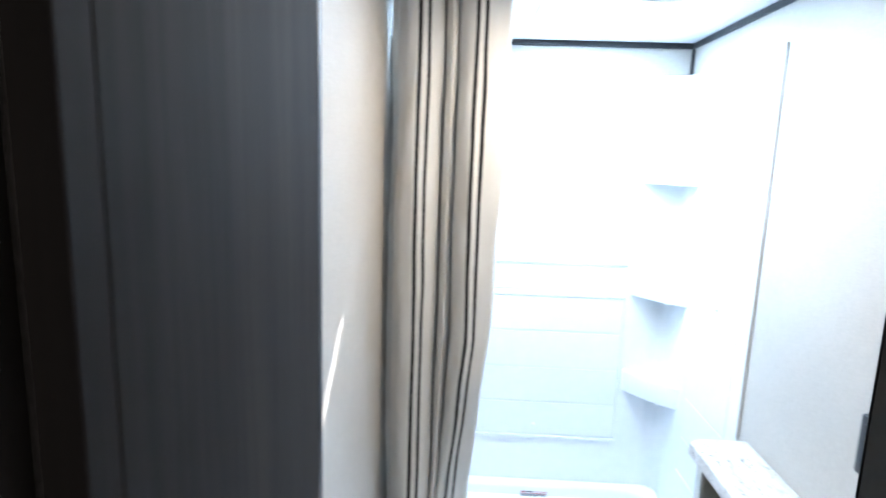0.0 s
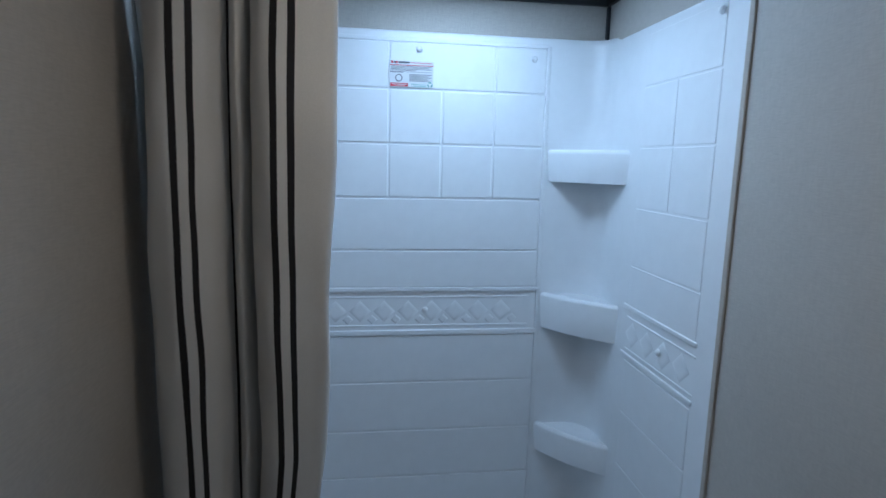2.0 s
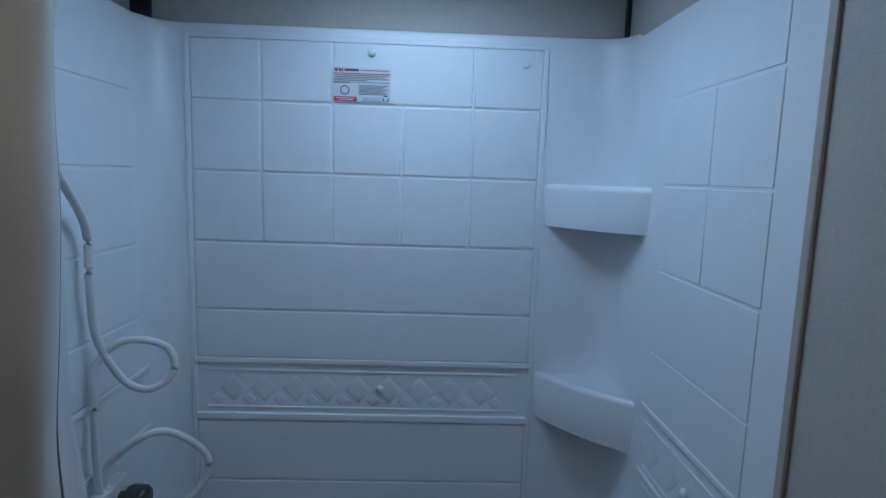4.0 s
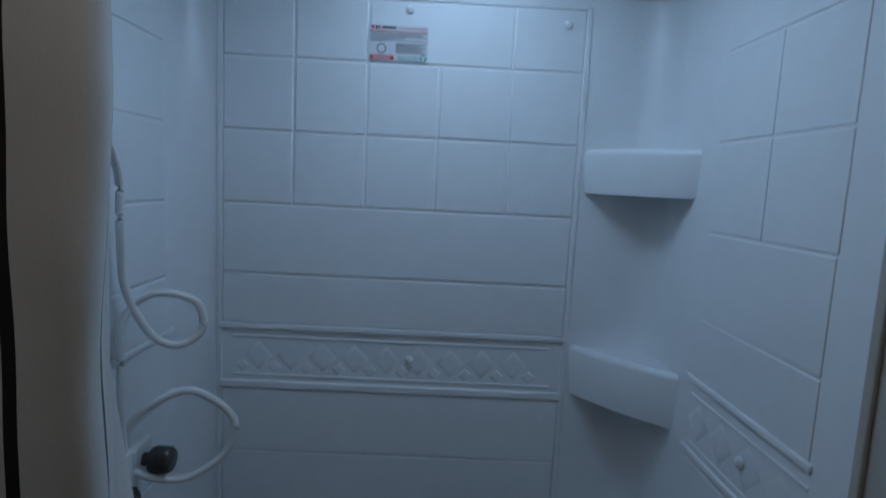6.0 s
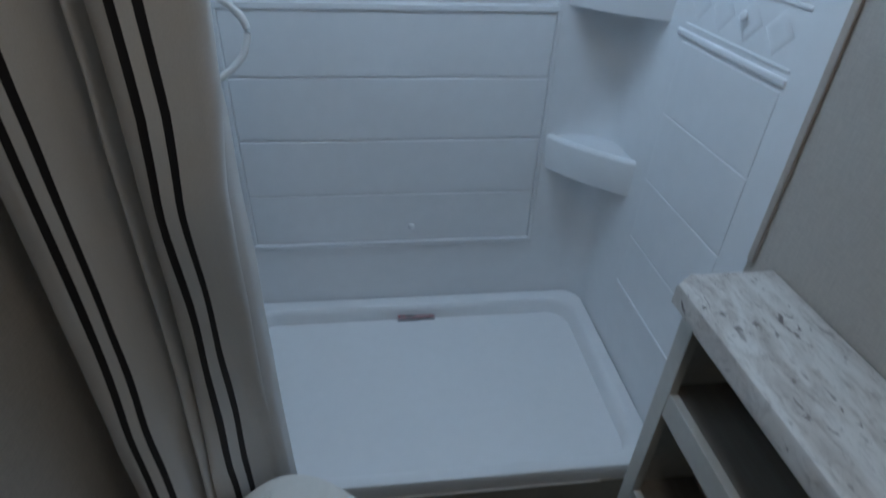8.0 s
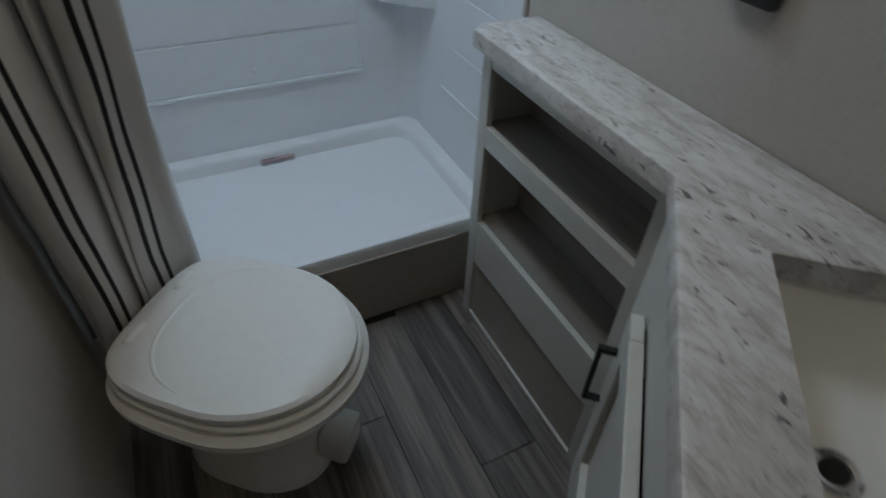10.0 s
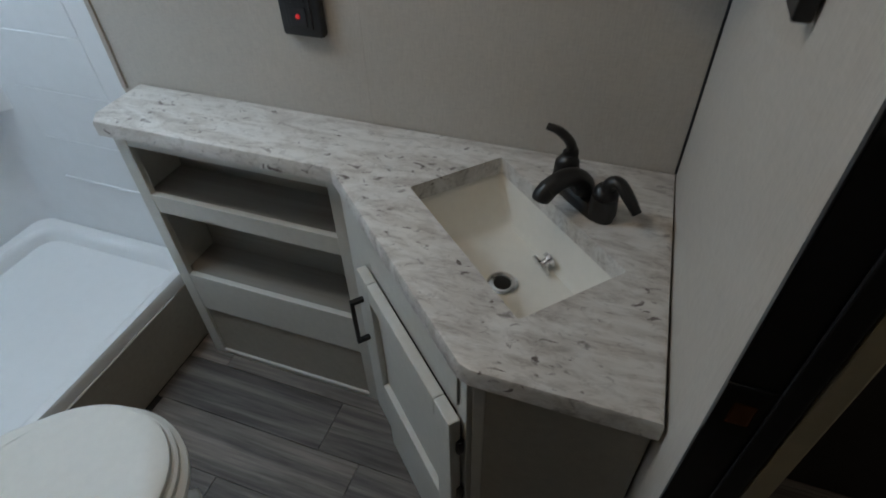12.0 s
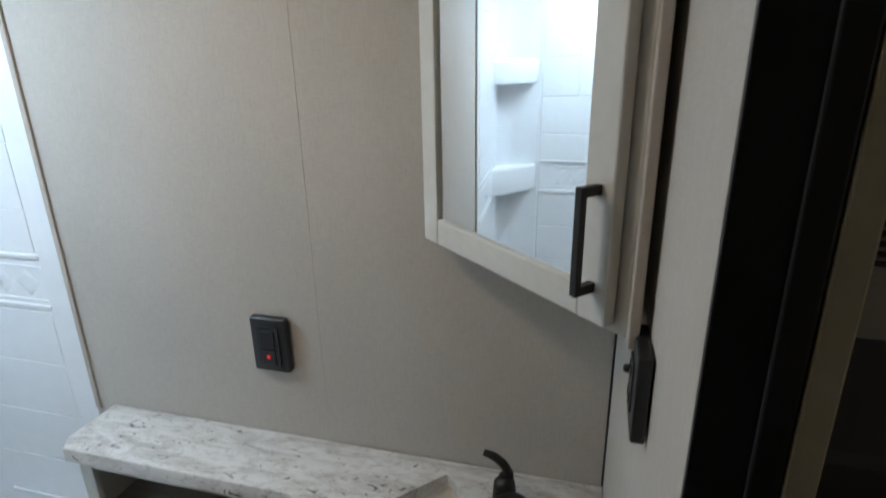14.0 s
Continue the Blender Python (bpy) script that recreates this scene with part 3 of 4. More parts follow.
sticker(pose(0.121, YB - 0.0048, 1.738), 0.118, 0.068)
sticker(pose(0.192, YB - 0.0675, 0.178, -4), 0.108, 0.064, 0.034)

# hand shower hose, valve and slide
valve = thing("shower_valve", "white shower valve with two smoked clear knobs", "shower valve")
part("plate", box((XSL + 0.004, 2.60, 0.955), (XSL + 0.03, 2.80, 1.025), 0.01, 3), HOSE, valve, "white escutcheon")
for y, z in ((2.765, 0.99), (2.64, 0.985)):
    part("knob", lathe([(0.012, 0), (0.012, 0.012), (0.022, 0.014), (0.025, 0.02), (0.0235, 0.045), (0.019, 0.05), (0.006, 0.051)], 10, None, pose(XSL + 0.03, y, z, 0, 90, 0)), SMOKE, valve, "smoked clear knob")
part("hose_nut", lathe([(0.012, 0), (0.013, 0.004), (0.0125, 0.026), (0.009, 0.03)], 16, None, pose(-0.232, 2.735, 0.993)), HOSE, valve)
part("spout_pipe", tube([(XSL + 0.01, 2.735, 0.985), (-0.236, 2.735, 0.987), (-0.232, 2.735, 1.0)], [0.01, 0.01, 0.01]), HOSE, valve)
hose = thing("shower_hose", "white coiled shower hose hanging beside the curtain", "hose")
hx = XSL + 0.075


def coil(u, z):
    """A point of the coil: u across it, z above its middle."""
    return (max(-0.166 + 0.93 * u, XSL + 0.014), 2.765 + 0.34 * u, 1.035 + z)


COIL = [(-0.086, -0.016), (-0.06, 0.043), (0.02, 0.082), (0.092, 0.027), (0.08, -0.038), (0.01, -0.079), (-0.07, -0.054), (-0.113, -0.01), (-0.13, 0.07), (-0.125, 0.15),
        (-0.103, 0.216), (-0.038, 0.257), (0.027, 0.243), (0.038, 0.194), (0.0, 0.167), (-0.043, 0.19), (-0.09, 0.27), (-0.125, 0.367), (-0.14, 0.46)]
pts = [Vector(coil(u, z)) + Vector((0.012 * k / 18, -0.012 * k / 18, 0)) for k, (u, z) in enumerate(COIL)]
part("tubing", tube([tuple(p) for p in pts] + [(hx - 0.03, 2.6, 1.6), (hx - 0.03, 2.56, 1.7)], [0.0068] * 21, 12, 8), HOSE, hose)
part("hand_piece", lathe([(0.012, 0), (0.014, 0.03), (0.017, 0.12), (0.03, 0.17), (0.034, 0.185), (0.006, 0.19)], 20, None, pose(hx - 0.03, 2.56, 1.69, 0, 18, 0)), HOSE, hose)
part("bracket", box((XSL + 0.003, 2.535, 1.72), (hx - 0.01, 2.585, 1.76), 0.008, 3), HOSE, hose)

# ---- curtain ----
PLAN = [(-0.288, 2.376), (-0.267, 2.366), (-0.261, 2.318), (-0.242, 2.268), (-0.216, 2.247), (-0.199, 2.246), (-0.180, 2.252), (-0.163, 2.272), (-0.152, 2.305), (-0.143, 2.33), (-0.133, 2.30),
        (-0.122, 2.276), (-0.113, 2.298), (-0.107, 2.328), (-0.101, 2.282), (-0.086, 2.246), (-0.063, 2.231), (-0.042, 2.235), (-0.018, 2.241), (0.001, 2.247), (0.005, 2.262), (-0.010, 2.288),
        (-0.026, 2.315), (-0.037, 2.345), (-0.040, 2.370), (-0.034, 2.394), (-0.034, 2.414), (-0.056, 2.43), (-0.076, 2.424)]


def ease(a, c, v):
    t = max(0.0, min(1.0, (v - a) / (c - a)))
    return t * t * (3 - 2 * t)


def curtain_mesh():
    fine = spline([Vector((x, y, 0)) for x, y in PLAN], 7)
    run = [0.0]
    for a, c in zip(fine, fine[1:]):
        run.append(run[-1] + (c - a).length)
    top, steps = 1.975, 84
    b = bmesh.new()
    uv = b.loops.layers.uv.new("UVMap")
    rows = []
    for j in range(steps + 1):
        k = j / steps
        row = []
        for i, p in enumerate(fine):
            u = run[i] / run[-1]
            inner = ease(2.355, 2.385, p.y) * (1 if u > 0.7 else 0)
            z = top + (0.13 + 0.145 * inner - top) * k
            gather = ease(0, 0.22, k)
            y = 2.30 + (p.y - 2.30) * (0.5 + 0.5 * gather + 0.1 * gather * math.sin(5.1 * k + 9 * u))
            edge = ease(-0.05, 0.0, p.x) * (1 - 0.6 * inner)
            x = p.x + edge * (0.013 * ease(1.3, 1.58, z) - 0.008 * ease(1.25, 1.0, z) ) - 0.05 * ease(-0.18, -0.05, p.x) * (1 - inner) * max(0.0, min(1.0, (1.1 - z) / 0.65)) - 0.045 * inner * ease(1.02, 1.42, z) + 0.010 * ease(-0.2, -0.28, p.x) * ease(1.35, 1.7, z)
            x += 0.012 * ease(0.95, 0.4, z) * ease(0.3, 0.05, u)
            x += 0.004 * noise.noise(Vector((u * 6, k * 5, 2.0))) + 0.0022 * noise.noise(Vector((u * 17, k * 14, 5.0)))
            y += (0.010 * noise.noise(Vector((u * 7, k * 4, 7.0))) + 0.005 * noise.noise(Vector((u * 20, k * 16, 11.0)))) * (1 - 0.7 * inner)
            # the lower end hangs behind the toilet
            behind = min(2.372, 2.383 + (x + 0.052) * 1.04)
            if inner == 0:
                y += (max(y, behind + 0.25 * (min(y, 2.33) - 2.30) * 0.3) - y) * max(0.0, min(1.0, (1.0 - z) / 0.56))
                y = min(y, YS - 0.008)
            row.append(b.verts.new((max(x, XL + 0.004), y, z)))
        rows.append(row)
    for j in range(steps):
        for i in range(len(fine) - 1):
            f = b.faces.new((rows[j][i], rows[j][i + 1], rows[j + 1][i + 1], rows[j + 1][i]))
            for loop, (ii, jj) in zip(f.loops, ((i, j), (i + 1, j), (i + 1, j + 1), (i, j + 1))):
                loop[uv].uv = (run[ii], jj / steps * 1.85)
    return b, fine, run


b, fine, run = curtain_mesh()


def u_at(x, y):
    """Where along the cloth its plan comes nearest to a point."""
    return min(zip(run, fine), key=lambda q: (q[1].xy - Vector((x, y))).length)[0]


STRIPES = [(u_at(-0.201, 2.246), 0.0048), (u_at(-0.181, 2.252), 0.0046), (u_at(-0.106, 2.315), 0.005), (u_at(-0.063, 2.231), 0.0048), (u_at(-0.0415, 2.235), 0.0042),
           (u_at(-0.143, 2.328), 0.005), (u_at(0.002, 2.272), 0.0042), (u_at(-0.054, 2.43), 0.005)]
CLOTH = curtain_cloth("striped_curtain_cloth", STRIPES)
cur = thing("shower_curtain", "off-white shower curtain with black double stripes, drawn aside", "curtain")
cloth = part("cloth", b, CLOTH, cur)
so = cloth.modifiers.new("thick", "SOLIDIFY")
so.thickness, so.offset = 0.0012, 0.0
track = thing("curtain_track", "slim white curtain track on the ceiling", "curtain track")
part("rail", box((XL, 2.287, ZC - 0.022), (XR - 0.012, 2.313, ZC - 0.0), 0.003), CEIL, track)

# ---- vanity ----
N_OUT = Vector((-0.735, 0.678))      # out of the slanted front
E1 = Vector((-0.678, -0.735))        # along the slanted front, towards the door
E2 = -N_OUT
SINK = Vector((0.515, 1.424))


def local(c, a, w):
    """Plan point at a along E1 and w along E2 from c."""
    return c + E1 * a + E2 * w


def sink_ring(c, a, w, r, z, n=5):
    out = []
    for sx, sy, s in ((a - r, w - r, 0), (-a + r, w - r, 90), (-a + r, -w + r, 180), (a - r, -w + r, 270)):
        for k in range(n + 1):
            t = radians(s + 90 * k / n)
            p = local(c, sx + r * math.cos(t), sy + r * math.sin(t))
            out.append(Vector((p.x, p.y, z)))
    return out


def worktop_mesh():
    outer = [(XR - 0.001, 2.335), (0.600, 2.335), (0.570, 2.312), (0.569, 1.766), (0.246, 1.418), (0.240, 1.402), (0.240, YD - 0.0112), (XR - 0.001, YD + 0.001)]
    r = 0.007
    b = bmesh.new()

    def inset(d):
        out = []
        n = len(outer)
        for i in range(n):
            p, q, s = Vector(outer[i - 1]), Vector(outer[i]), Vector(outer[(i + 1) % n])
            n1, n2 = Vector((-(q - p).y, (q - p).x)).normalized(), Vector((-(s - q).y, (s - q).x)).normalized()
            m = (n1 + n2)
            m = m / (1 + n1.dot(n2))
            out.append(q + m * d)
        return out

    prof = [(0, CZ - 0.034), (0, CZ - r), (0.3 * r, CZ - 0.3 * r), (r, CZ)]
    rings = [[b.verts.new((p.x, p.y, z)) for p in inset(d)] for d, z in prof]
    n = len(outer)
    for a, c in zip(rings, rings[1:]):
        for k in range(n):
            b.faces.new((a[k], a[(k + 1) % n], c[(k + 1) % n], c[k]))
    hole = [[b.verts.new(p) for p in sink_ring(SINK, 0.166, 0.0915, 0.004, z, 2)] for z in (CZ, CZ - 0.034)]
    m = len(hole[0])
    for k in range(m):
        b.faces.new((hole[0][k], hole[0][(k + 1) % m], hole[1][(k + 1) % m], hole[1][k]))
    for ring, h in ((rings[-1], hole[0]), (rings[0], hole[1])):
        edges = []
        for q in (ring, h):
            for k in range(len(q)):
                e = b.edges.get((q[k], q[(k + 1) % len(q)]))
                edges.append(e)
        bmesh.ops.triangle_fill(b, edges=edges, use_beauty=True)
    return b


top = thing("worktop", "pale grey stone-look laminate worktop with streaks and flecks", "worktop")
part("slab", worktop_mesh(), COUNTER, top)

basin = thing("sink", "ivory plastic rectangular basin set under the worktop", "sink")
BC = Vector((0.53, 1.413))
b = loft([sink_ring(SINK, 0.185, 0.108, 0.01, CZ - 0.036), sink_ring(SINK, 0.168, 0.0935, 0.008, CZ - 0.036), sink_ring(SINK, 0.166, 0.0915, 0.01, CZ - 0.042),
          sink_ring(BC, 0.118, 0.068, 0.016, 0.703), sink_ring(BC, 0.108, 0.06, 0.018, 0.694), sink_ring(BC, 0.07, 0.03, 0.012, 0.692)], False)
b.verts.ensure_lookup_table()
b.faces.new(b.verts[-24:])
bowl = part("bowl", b, BASIN, basin)
dp = Vector((0.500, 1.424))
part("drain_ring", lathe([(0.026, 0), (0.026, 0.002), (0.022, 0.0036), (0.0165, 0.002), (0.016, 0.0006)], 28, None, pose(dp.x, dp.y, 0.6945)), CHROME, basin, "chrome drain ring")
# solid disc, its black paints the shade down the drain
part("drain_hole", lathe([(0.0148, 0), (0.0148, 0.0012)], 24, None, pose(dp.x, dp.y, 0.6945)), HOLE, basin, "black disc standing for the shade in the drain hole")
plug = thing("sink_plug", "loose chrome basin plug lying beside the drain", "plug")
m = pose(0.548, 1.372, 0.704, 62, 18, 35)
part("disc", lathe([(0.021, 0), (0.022, 0.002), (0.021, 0.006), (0.012, 0.0075)], 24, None, m), CHROME, plug)
part("stem", lathe([(0.008, 0.006), (0.008, 0.016), (0.014, 0.017), (0.014, 0.024), (0.007, 0.027)], 16, None, m), CHROME, plug)

fau = thing("faucet", "matt black two-handle basin faucet", "faucet")
FC = Vector((0.612, 1.327))


def f3(a, w, z):
    p = local(FC, 0.93 * a, 0.93 * w)
    return (p.x, p.y, CZ + 0.87 * z)


body = loft([[Vector(f3(*q, z)) for q in [((0.052 + (0.022 - i)) * 1.0 * math.copysign(min(1, abs(math.cos(t)) ** 0.5), math.cos(t)), (0.024 - i * 0.6) * math.sin(t)) for t in [2 * math.pi * k / 32 for k in range(32)]]] for i, z in ((0.0, 0.0005), (0.0, 0.010), (0.004, 0.020), (0.010, 0.024))])
part("base", body, BLACK, fau)
part("spout", tube([f3(0, 0.0, 0.015), f3(0, -0.004, 0.042), f3(0, -0.026, 0.064), f3(0, -0.055, 0.067), f3(0, -0.082, 0.056)], [0.021, 0.0185, 0.0165, 0.016, 0.0165], 16, 6, 0.9), BLACK, fau)
part("spout_tip", tube([f3(0, -0.076, 0.060), f3(0, -0.088, 0.047), f3(0, -0.091, 0.040)], [0.0155, 0.0158, 0.0145], 16, 3), BLACK, fau)
for s in (-1, 1):
    part("hub", tube([f3(0.051 * s, 0, 0.012), f3(0.051 * s, 0, 0.035), f3(0.052 * s, 0, 0.058), f3(0.054 * s, 0.0, 0.068)], [0.0225, 0.021, 0.019, 0.012], 20, 4), BLACK, fau)
part("lever", tube([f3(-0.051, 0, 0.05), f3(-0.053, 0.006, 0.072), f3(-0.056, 0.004, 0.092), f3(-0.070, -0.010, 0.112), f3(-0.088, -0.024, 0.118)], [0.016, 0.013, 0.0105, 0.009, 0.007], 14, 6, 0.75), BLACK, fau)
part("lever", tube([f3(0.051, 0, 0.05), f3(0.056, 0.002, 0.078), f3(0.072, 0.006, 0.084), f3(0.095, 0.008, 0.068), f3(0.115, 0.010, 0.050)], [0.016, 0.013, 0.011, 0.0105, 0.008], 14, 6, 0.75), BLACK, fau)

# open shelf unit under the narrow end
unit = thing("shelf_unit", "off-white open shelf unit under the worktop", "shelf unit")
FX, UY0, UY1, ZT = 0.600, 1.772, 2.318, CZ - 0.0345
part("side", box((FX + 0.016, UY1 - 0.014, 0), (XR - 0.002, UY1 - 0.001, ZT), 0.001), CABINET, unit)
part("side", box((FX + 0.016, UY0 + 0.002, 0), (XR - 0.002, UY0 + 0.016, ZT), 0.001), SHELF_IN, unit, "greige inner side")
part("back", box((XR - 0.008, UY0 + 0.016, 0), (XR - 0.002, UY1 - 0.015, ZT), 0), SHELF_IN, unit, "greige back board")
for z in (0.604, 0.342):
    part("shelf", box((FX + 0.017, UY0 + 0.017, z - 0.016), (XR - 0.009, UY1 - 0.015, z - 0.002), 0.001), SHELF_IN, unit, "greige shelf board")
part("stile", box((FX, UY1 - 0.034, 0), (FX + 0.016, UY1, ZT), 0.002), CABINET, unit)
part("stile", box((FX, UY0 - 0.004, 0), (FX + 0.016, UY0 + 0.03, ZT), 0.002), CABINET, unit)
for z0, z1 in ((0.735, ZT), (0.553, 0.604), (0.208, 0.342), (0.0, 0.012)):
    part("rail", box((FX + 0.001, UY0 + 0.03, z0), (FX + 0.0165, UY1 - 0.034, z1), 0.002), CABINET, unit)
part("panel", box((FX + 0.008, UY0 + 0.0295, 0.008), (FX + 0.0145, UY1 - 0.0335, 0.212), 0.0), GREIGE, unit, "recessed greige panel")
part("bead", box((FX - 0.001, UY0 + 0.03, 0.010), (FX + 0.008, UY1 - 0.034, 0.020), 0.003), CABINET, unit, "white bead under the panel")

# slanted cabinet under the basin
van = thing("vanity_cabinet", "off-white corner vanity cabinet with a door ajar", "cabinet")
P0, P1 = Vector((0.594, 1.772)), Vector((0.260, 1.411))
L = (P1 - P0).length
TURN = math.degrees(math.atan2(E1.y, E1.x))
FRONT = pose(P0.x, P0.y, 0, 0, 0, TURN)   # x along the front
INTO = 1 if (FRONT.to_3x3() @ Vector((0, 1, 0))).xy.dot(E2) > 0 else -1


def fbox(name, x0, x1, y0, y1, z0, z1, mat, parent, label="", bevel=0.002):
    """A box on the slanted front: y counts out of the front."""
    lo, hi = sorted((-INTO * y0, -INTO * y1))
    o = part(name, box((x0, lo, z0), (x1, hi, z1), bevel), mat, parent, label)
    o.matrix_local = FRONT
    return o


D0, D1, DZ0, DZ1 = 0.117, L - 0.009, 0.205, 0.646
DIN = 0.012
fbox("stile", 0.0, D0 + DIN, -0.016, 0.0, 0.0, ZT, CABINET, van)
fbox("stile", L - 0.03, L, -0.016, 0.0, 0.0, ZT, CABINET, van)
fbox("rail", D0 + DIN, L - 0.03, -0.016, -0.0005, DZ1 - DIN, ZT, CABINET, van)
fbox("drawer_front", 0.06, L - 0.02, 0.0005, 0.004, DZ1 + 0.022, ZT - 0.012, CABINET, van, "plain false drawer front")
fbox("rail", D0 + DIN, L - 0.03, -0.016, 0.012, 0.0, 0.133, CABINET, van)
# near-black board paints the shade of the open gap behind the door
fbox("inner", D0 + DIN, L - 0.03, -0.03, -0.024, 0.133, DZ1 - DIN, HOLE, van, "black board standing for the shade behind the door")
part("end_panel", box((0.266, YD - 0.0105, 0), (0.278, 1.398, ZT), 0.001), GREIGE, van, "greige end panel")
part("end_edge", box((0.2645, 1.385, 0), (0.2785, 1.4035, ZT), 0.002), CABINET, van)
RAIL, LOWRAIL = 0.05, 0.12
door = fbox("door", D0 + RAIL - 0.001, D1 - RAIL + 0.001, 0.006, 0.011, DZ0 + LOWRAIL - 0.001, DZ1 - RAIL + 0.001, CABINET, van, "cabinet door with a recessed panel, almost shut", 0.001)
for nm, a in (("door_stile", (D0, D0 + RAIL, DZ0, DZ1)), ("door_stile", (D1 - RAIL, D1, DZ0, DZ1)), ("door_rail", (D0 + RAIL, D1 - RAIL, DZ1 - RAIL, DZ1)), ("door_rail", (D0 + RAIL, D1 - RAIL, DZ0, DZ0 + LOWRAIL))):
    o = fbox(nm, a[0], a[1], 0.004, 0.024, a[2], a[3], CABINET, door, "", 0.003)
    o.matrix_local = Matrix()
hb = bmesh.new()
for q in ((D0 + 0.008, D0 + 0.018, 0.0235, 0.05, 0.568, 0.578), (D0 + 0.008, D0 + 0.018, 0.0235, 0.05, 0.452, 0.462), (D0 + 0.008, D0 + 0.018, 0.044, 0.052, 0.452, 0.578)):
    lo, hi = sorted((-INTO * q[2], -INTO * q[3]))
    box((q[0], lo, q[4]), (q[1], hi, q[5]), 0.0015, bm=hb)
part("handle", hb, BLACK, door, "black bar handle")
for z in (0.571, 0.411, 0.255):
    fbox("hinge", D1 - 0.010, D1 + 0.007, 0.0005, 0.013, z - 0.019, z + 0.019, BLACK, van, "black hinge", 0.005)

# medicine cabinet across the corner
med = thing("medicine_cabinet", "off-white corner medicine cabinet with a mirrored door", "medicine cabinet")
MZ0, MZ1 = 1.295, 1.93
A, B2 = Vector((0.700, 1.503)), Vector((0.412, 1.198))
part("box_body", prism([(XR - 0.001, A.y), (A.x, A.y), (B2.x, B2.y), (B2.x, YD + 0.001), (XR - 0.001, YD + 0.001)], MZ0, MZ1, 0.0015), CABINET, med)
ML = (B2 - A).length
ang = math.degrees(math.atan2((B2 - A).y, (B2 - A).x))
MF = pose(A.x, A.y, 0, 0, 0, ang)
ms = -1 if (MF.to_3x3() @ Vector((0, 1, 0))).xy.dot(Vector((-1, 1))) < 0 else 1


def mbox(name, x0, x1, y0, y1, z0, z1, mat, parent, label="", bevel=0.002, top_level=True):
    lo, hi = sorted((ms * y0, ms * y1))
    o = part(name, box((x0, lo, z0), (x1, hi, z1), bevel), mat, parent, label)
    o.matrix_local = MF if top_level else Matrix()
    return o


m0, m1, mz0, mz1 = 0.006, ML - 0.014, MZ0 + 0.012, MZ1 - 0.012
mdoor = mbox("door", m0 + 0.002, m1 - 0.002, 0.002, 0.010, mz0 + 0.002, mz1 - 0.002, CABINET, med, "mirrored cabinet door", 0.001)
for nm, a in (("door_stile", (m0, m0 + 0.042, mz0, mz1)), ("door_stile", (m1 - 0.042, m1, mz0, mz1)), ("door_rail", (m0 + 0.042, m1 - 0.042, mz0, mz0 + 0.042)), ("door_rail", (m0 + 0.042, m1 - 0.042, mz1 - 0.042, mz1))):
    mbox(nm, a[0], a[1], 0.002, 0.021, a[2], a[3], CABINET, mdoor, "", 0.003, False)
mbox("mirror", m0 + 0.043, m1 - 0.043, 0.0105, 0.014, mz0 + 0.043, mz1 - 0.043, MIRROR, mdoor, "clear mirror glass", 0.0, False)
hb = bmesh.new()
for q in ((m1 - 0.026, m1 - 0.016, 0.0205, 0.048, 1.345, 1.357), (m1 - 0.026, m1 - 0.016, 0.0205, 0.048, 1.456, 1.468), (m1 - 0.026, m1 - 0.016, 0.042, 0.051, 1.345, 1.468)):
    lo, hi = sorted((ms * q[2], ms * q[3]))
    box((q[0], lo, q[4]), (q[1], hi, q[5]), 0.0015, bm=hb)
part("handle", hb, BLACK, mdoor, "black bar handle")
part("side_trim", box((B2.x - 0.028, YD + 0.0005, MZ0 - 0.0), (B2.x - 0.0005, YD + 0.012, MZ1), 0.002), TRIM, med, "beige joint strip")

# fittings on the walls
sw = thing("switch_box", "black wall switch box with a red indicator", "switch")
part("box_body", box((XR - 0.02, 1.826, 0.975), (XR - 0.0005, 1.909, 1.099), 0.006, 3), BLACK_PLASTIC, sw)
part("face", box((XR - 0.0235, 1.842, 0.992), (XR - 0.0195, 1.893, 1.082), 0.0015), BLACK_PLASTIC, sw)
for z in (1.055, 1.013):
    part("rocker", box((XR - 0.0265, 1.851, z - 0.017), (XR - 0.023, 1.884, z + 0.017), 0.0015), BLACK_PLASTIC, sw)
part("indicator", lathe([(0.0045, 0), (0.0045, 0.0012), (0.002, 0.0018)], 14, None, pose(XR - 0.0265, 1.867, 1.014, 0, -90, 0)), LED, sw, "red indicator light")

pl = thing("outlet_plate", "black wall plate with outlet and small knob", "outlet")
part("plate", box((0.335, YD - 0.0105, 1.214), (0.417, YD + 0.0045, 1.314), 0.003), BLACK_PLASTIC, pl)
part("socket", box((0.358, YD + 0.0035, 1.236), (0.394, YD + 0.0065, 1.292), 0.0015), BLACK_PLASTIC, pl)
for z in (1.28, 1.248):
    for x in (0.366, 0.383):
        # thin bars whose near-black paints the shade inside the slots
        part("pin_slot", box((x, YD + 0.006, z - 0.006), (x + 0.004, YD + 0.0072, z + 0.006), 0.0), HOLE, pl)
part("knob", lathe([(0.005, 0), (0.0055, 0.003), (0.004, 0.007), (0.001, 0.008)], 14, None, pose(0.405, YD + 0.0045, 1.262, -90)), BLACK_PLASTIC, pl)

# ---- toilet ----
toi = thing("toilet", "bone-white plastic toilet with closed lid, set across the corner", "toilet", (-0.142, 2.250, 0), -43)
toi.scale = (1.0, 1.0, 0.935)


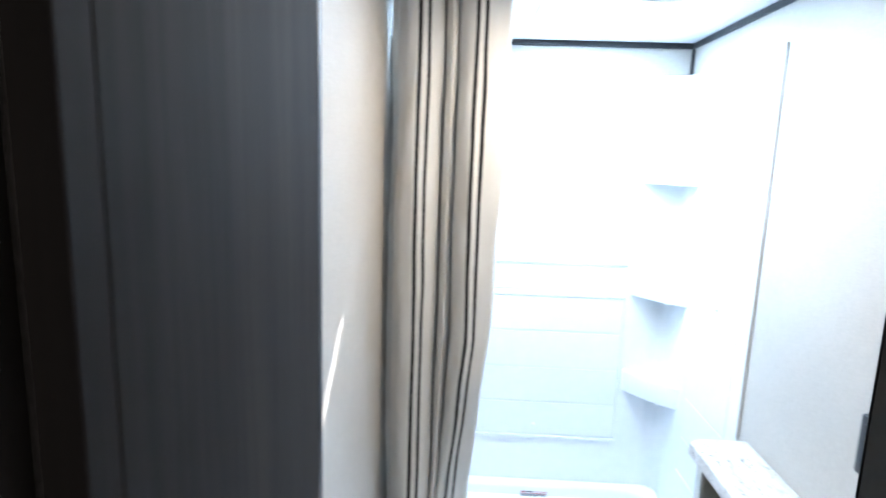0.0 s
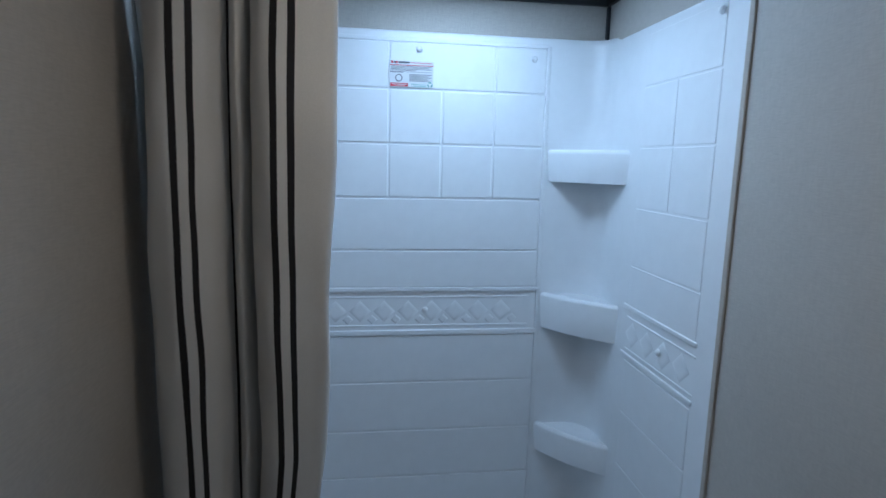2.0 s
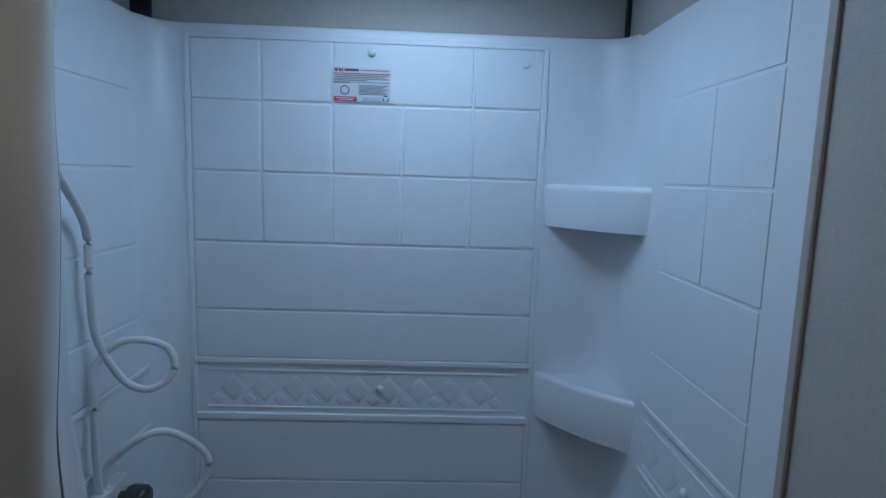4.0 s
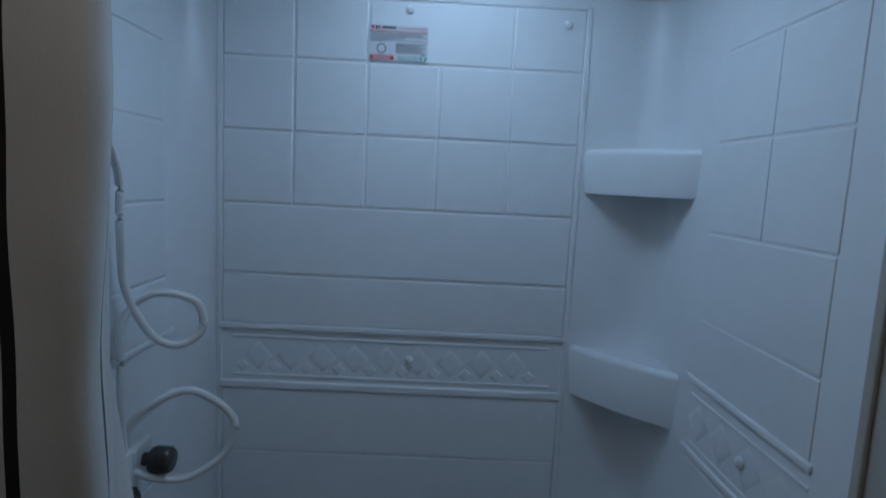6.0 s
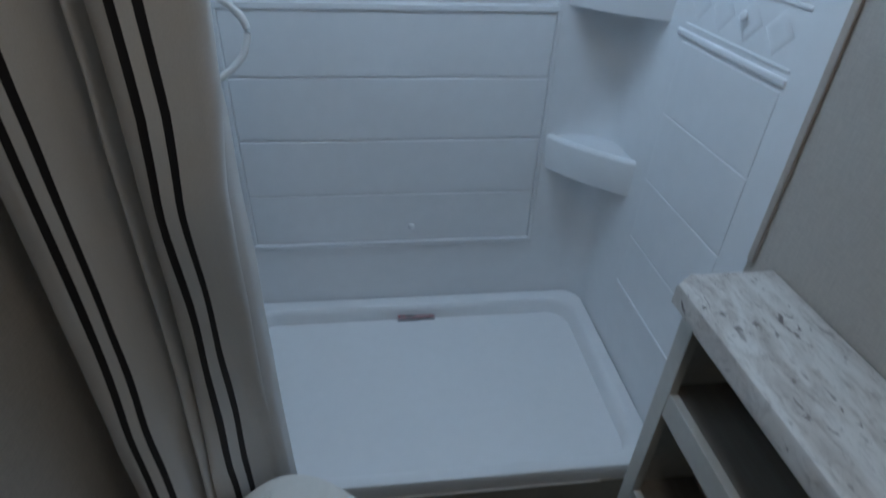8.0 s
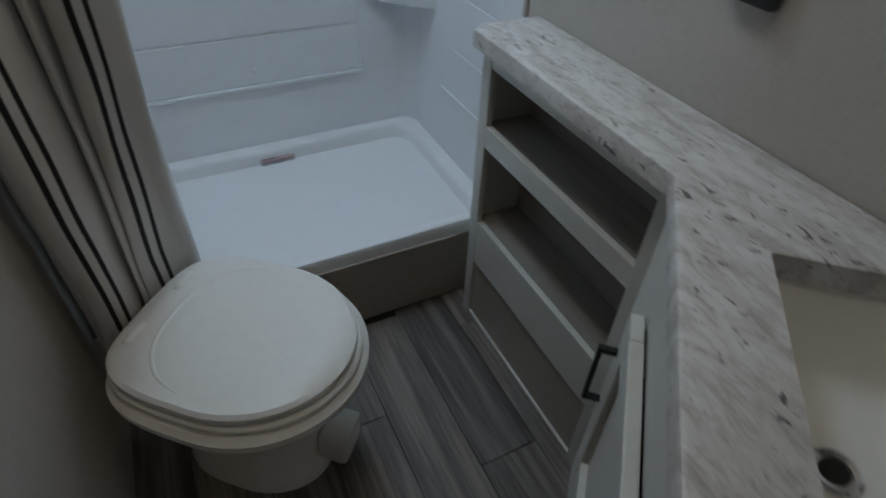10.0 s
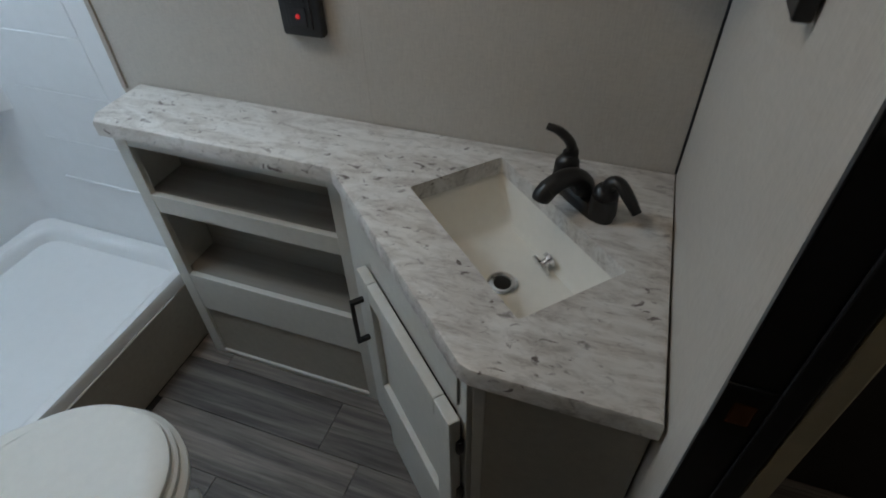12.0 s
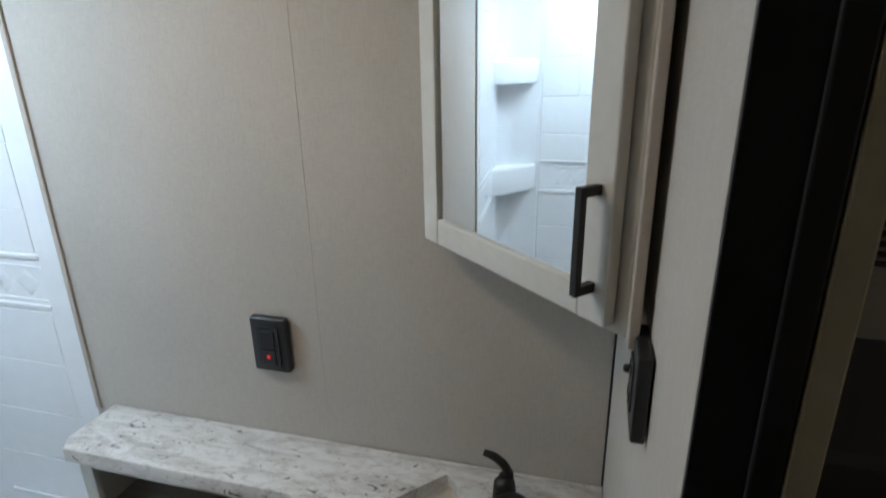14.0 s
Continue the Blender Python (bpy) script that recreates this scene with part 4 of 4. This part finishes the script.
def egg(x0, x1, w, z, n=48, back=0.5):
    """Outline from a blunt back at x0 to a round front at x1."""
    out = []
    cx = x0 + (x1 - x0) * 0.52
    for k in range(n):
        t = 2 * math.pi * k / n
        c, s = math.cos(t), math.sin(t)
        if c >= 0:
            out.append(Vector((cx + (x1 - cx) * c, w * s, z)))
        else:
            out.append(Vector((cx + (cx - x0) * -abs(c) ** 0.62, w * math.copysign(abs(s) ** back, s), z)))
    return out


part("lid", loft([egg(0.002, 0.418, 0.178, 0.418), egg(0.0, 0.421, 0.181, 0.424), egg(0.002, 0.42, 0.18, 0.434), egg(0.01, 0.412, 0.173, 0.441), egg(0.05, 0.37, 0.135, 0.444), egg(0.12, 0.30, 0.07, 0.445)]), TOILET, toi)
part("lid_ridge", tube([(0.20, 0.158, 0.4415), (0.13, 0.135, 0.4425), (0.085, 0.08, 0.443), (0.072, 0.0, 0.443), (0.085, -0.08, 0.443), (0.13, -0.135, 0.4425), (0.20, -0.158, 0.4415)], [0.001, 0.004, 0.005, 0.005, 0.005, 0.004, 0.001], 10, 8, 0.8), TOILET, toi, "raised ridge on the lid")
part("seat", loft([egg(0.0, 0.424, 0.182, 0.398), egg(-0.002, 0.429, 0.186, 0.403), egg(-0.002, 0.429, 0.186, 0.411), egg(0.002, 0.424, 0.182, 0.416)]), TOILET, toi)
part("rim", loft([egg(-0.002, 0.425, 0.188, 0.358), egg(-0.006, 0.438, 0.2, 0.367), egg(-0.006, 0.439, 0.201, 0.386), egg(-0.002, 0.430, 0.190, 0.3965)]), TOILET, toi)
part("bowl", loft([egg(0.03, 0.34, 0.115, 0.0), egg(0.03, 0.34, 0.115, 0.03), egg(0.04, 0.32, 0.105, 0.06), egg(0.04, 0.33, 0.11, 0.16), egg(0.02, 0.37, 0.14, 0.27), egg(0.0, 0.41, 0.17, 0.345), egg(0.0, 0.416, 0.174, 0.366)]), TOILET, toi)
for s in (-1, 1):
    part("hinge", tube([(0.03, 0.045 * s, 0.436), (0.036, 0.055 * s, 0.44), (0.036, 0.085 * s, 0.44), (0.03, 0.095 * s, 0.436)], [0.006, 0.009, 0.009, 0.006], 12, 4), TOILET, toi)


def pad(x, w):
    """Rounded upright outline of the flush pedal at x."""
    out = []
    for k in range(32):
        t = 2 * math.pi * k / 32
        c, q = math.cos(t), math.sin(t)
        out.append(Vector((x + 0.012 * w * c, 0.026 + 0.043 * w * math.copysign(abs(q) ** 0.6, q), 0.088 + 0.074 * w * math.copysign(abs(c) ** 0.6, c))))
    return out


part("pedal", loft([pad(0.325, 0.86), pad(0.332, 0.97), pad(0.375, 1.0), pad(0.388, 0.96), pad(0.393, 0.84), pad(0.391, 0.74), pad(0.394, 0.66)]), TOILET, toi, "flush pedal")

# dark masks added out of view; their slanted gap shapes the sunlit slit


def gap(z):
    """Where the gap between the masks runs at height z."""
    return -0.655 + (z - 1.72) * 1.14


for side in (0, 1):
    drape = thing("drape", "dark brown mask added out of view to narrow the sun to a slit", "drape", group="drapes")
    rows = []
    for z in (WZ0 - 0.04, 1.6, 1.7, WZ1 + 0.04):
        y0, y1 = (WY0 - 0.06, gap(z) - 0.018) if side == 0 else (gap(z) + 0.018, WY1 + 0.06)
        rows.append([Vector((x, y, z)) for x, y in ((1.180, y0), (1.183, y0), (1.183, y1), (1.180, y1))])
    part("cloth", loft(rows), BROWN, drape)

lamp = thing("ceiling_light", "round warm white ceiling light over the vanity", "ceiling light")
part("base", lathe([(0.085, 0), (0.085, 0.014), (0.08, 0.018)], 32, None, pose(0.2, 1.92, ZC - 0.018)), CEIL, lamp)
part("diffuser", lathe([(0.03, 0), (0.062, 0.004), (0.074, 0.012), (0.076, 0.02)], 32, None, pose(0.2, 1.92, ZC - 0.038)), emitter("warm_diffuser", (1.0, 0.86, 0.68), 3.0), lamp, "glowing warm diffuser")

# ---- floor planks ----
PW, PLEN = 0.147, 0.62
rnd = random.Random(4)
meshes = {}
floor_ob = bpy.data.objects["floor"]
for i in range(-7, 9):
    x0 = 0.412 + i * PW
    y = 1.865 - 3 * PLEN - [0.0, 0.23, 0.41, 0.12][i % 4] - (PLEN if i else 0)
    while y < 2.39:
        y0, y1 = max(y, -1.55), min(y + PLEN, YS - 0.003)
        if y1 - y0 > 0.03:
            key = round(y1 - y0, 3)
            if key not in meshes:
                meshes[key] = finish("plank", box((0.0007, 0.0007, -0.008), (PW - 0.0007, y1 - y0 - 0.0007, 0.0), 0.0009, 1), PLANK)
            o = new("plank", meshes[key])
            o.parent = floor_ob
            o.matrix_local = pose(x0, y0, 0)
        y += PLEN
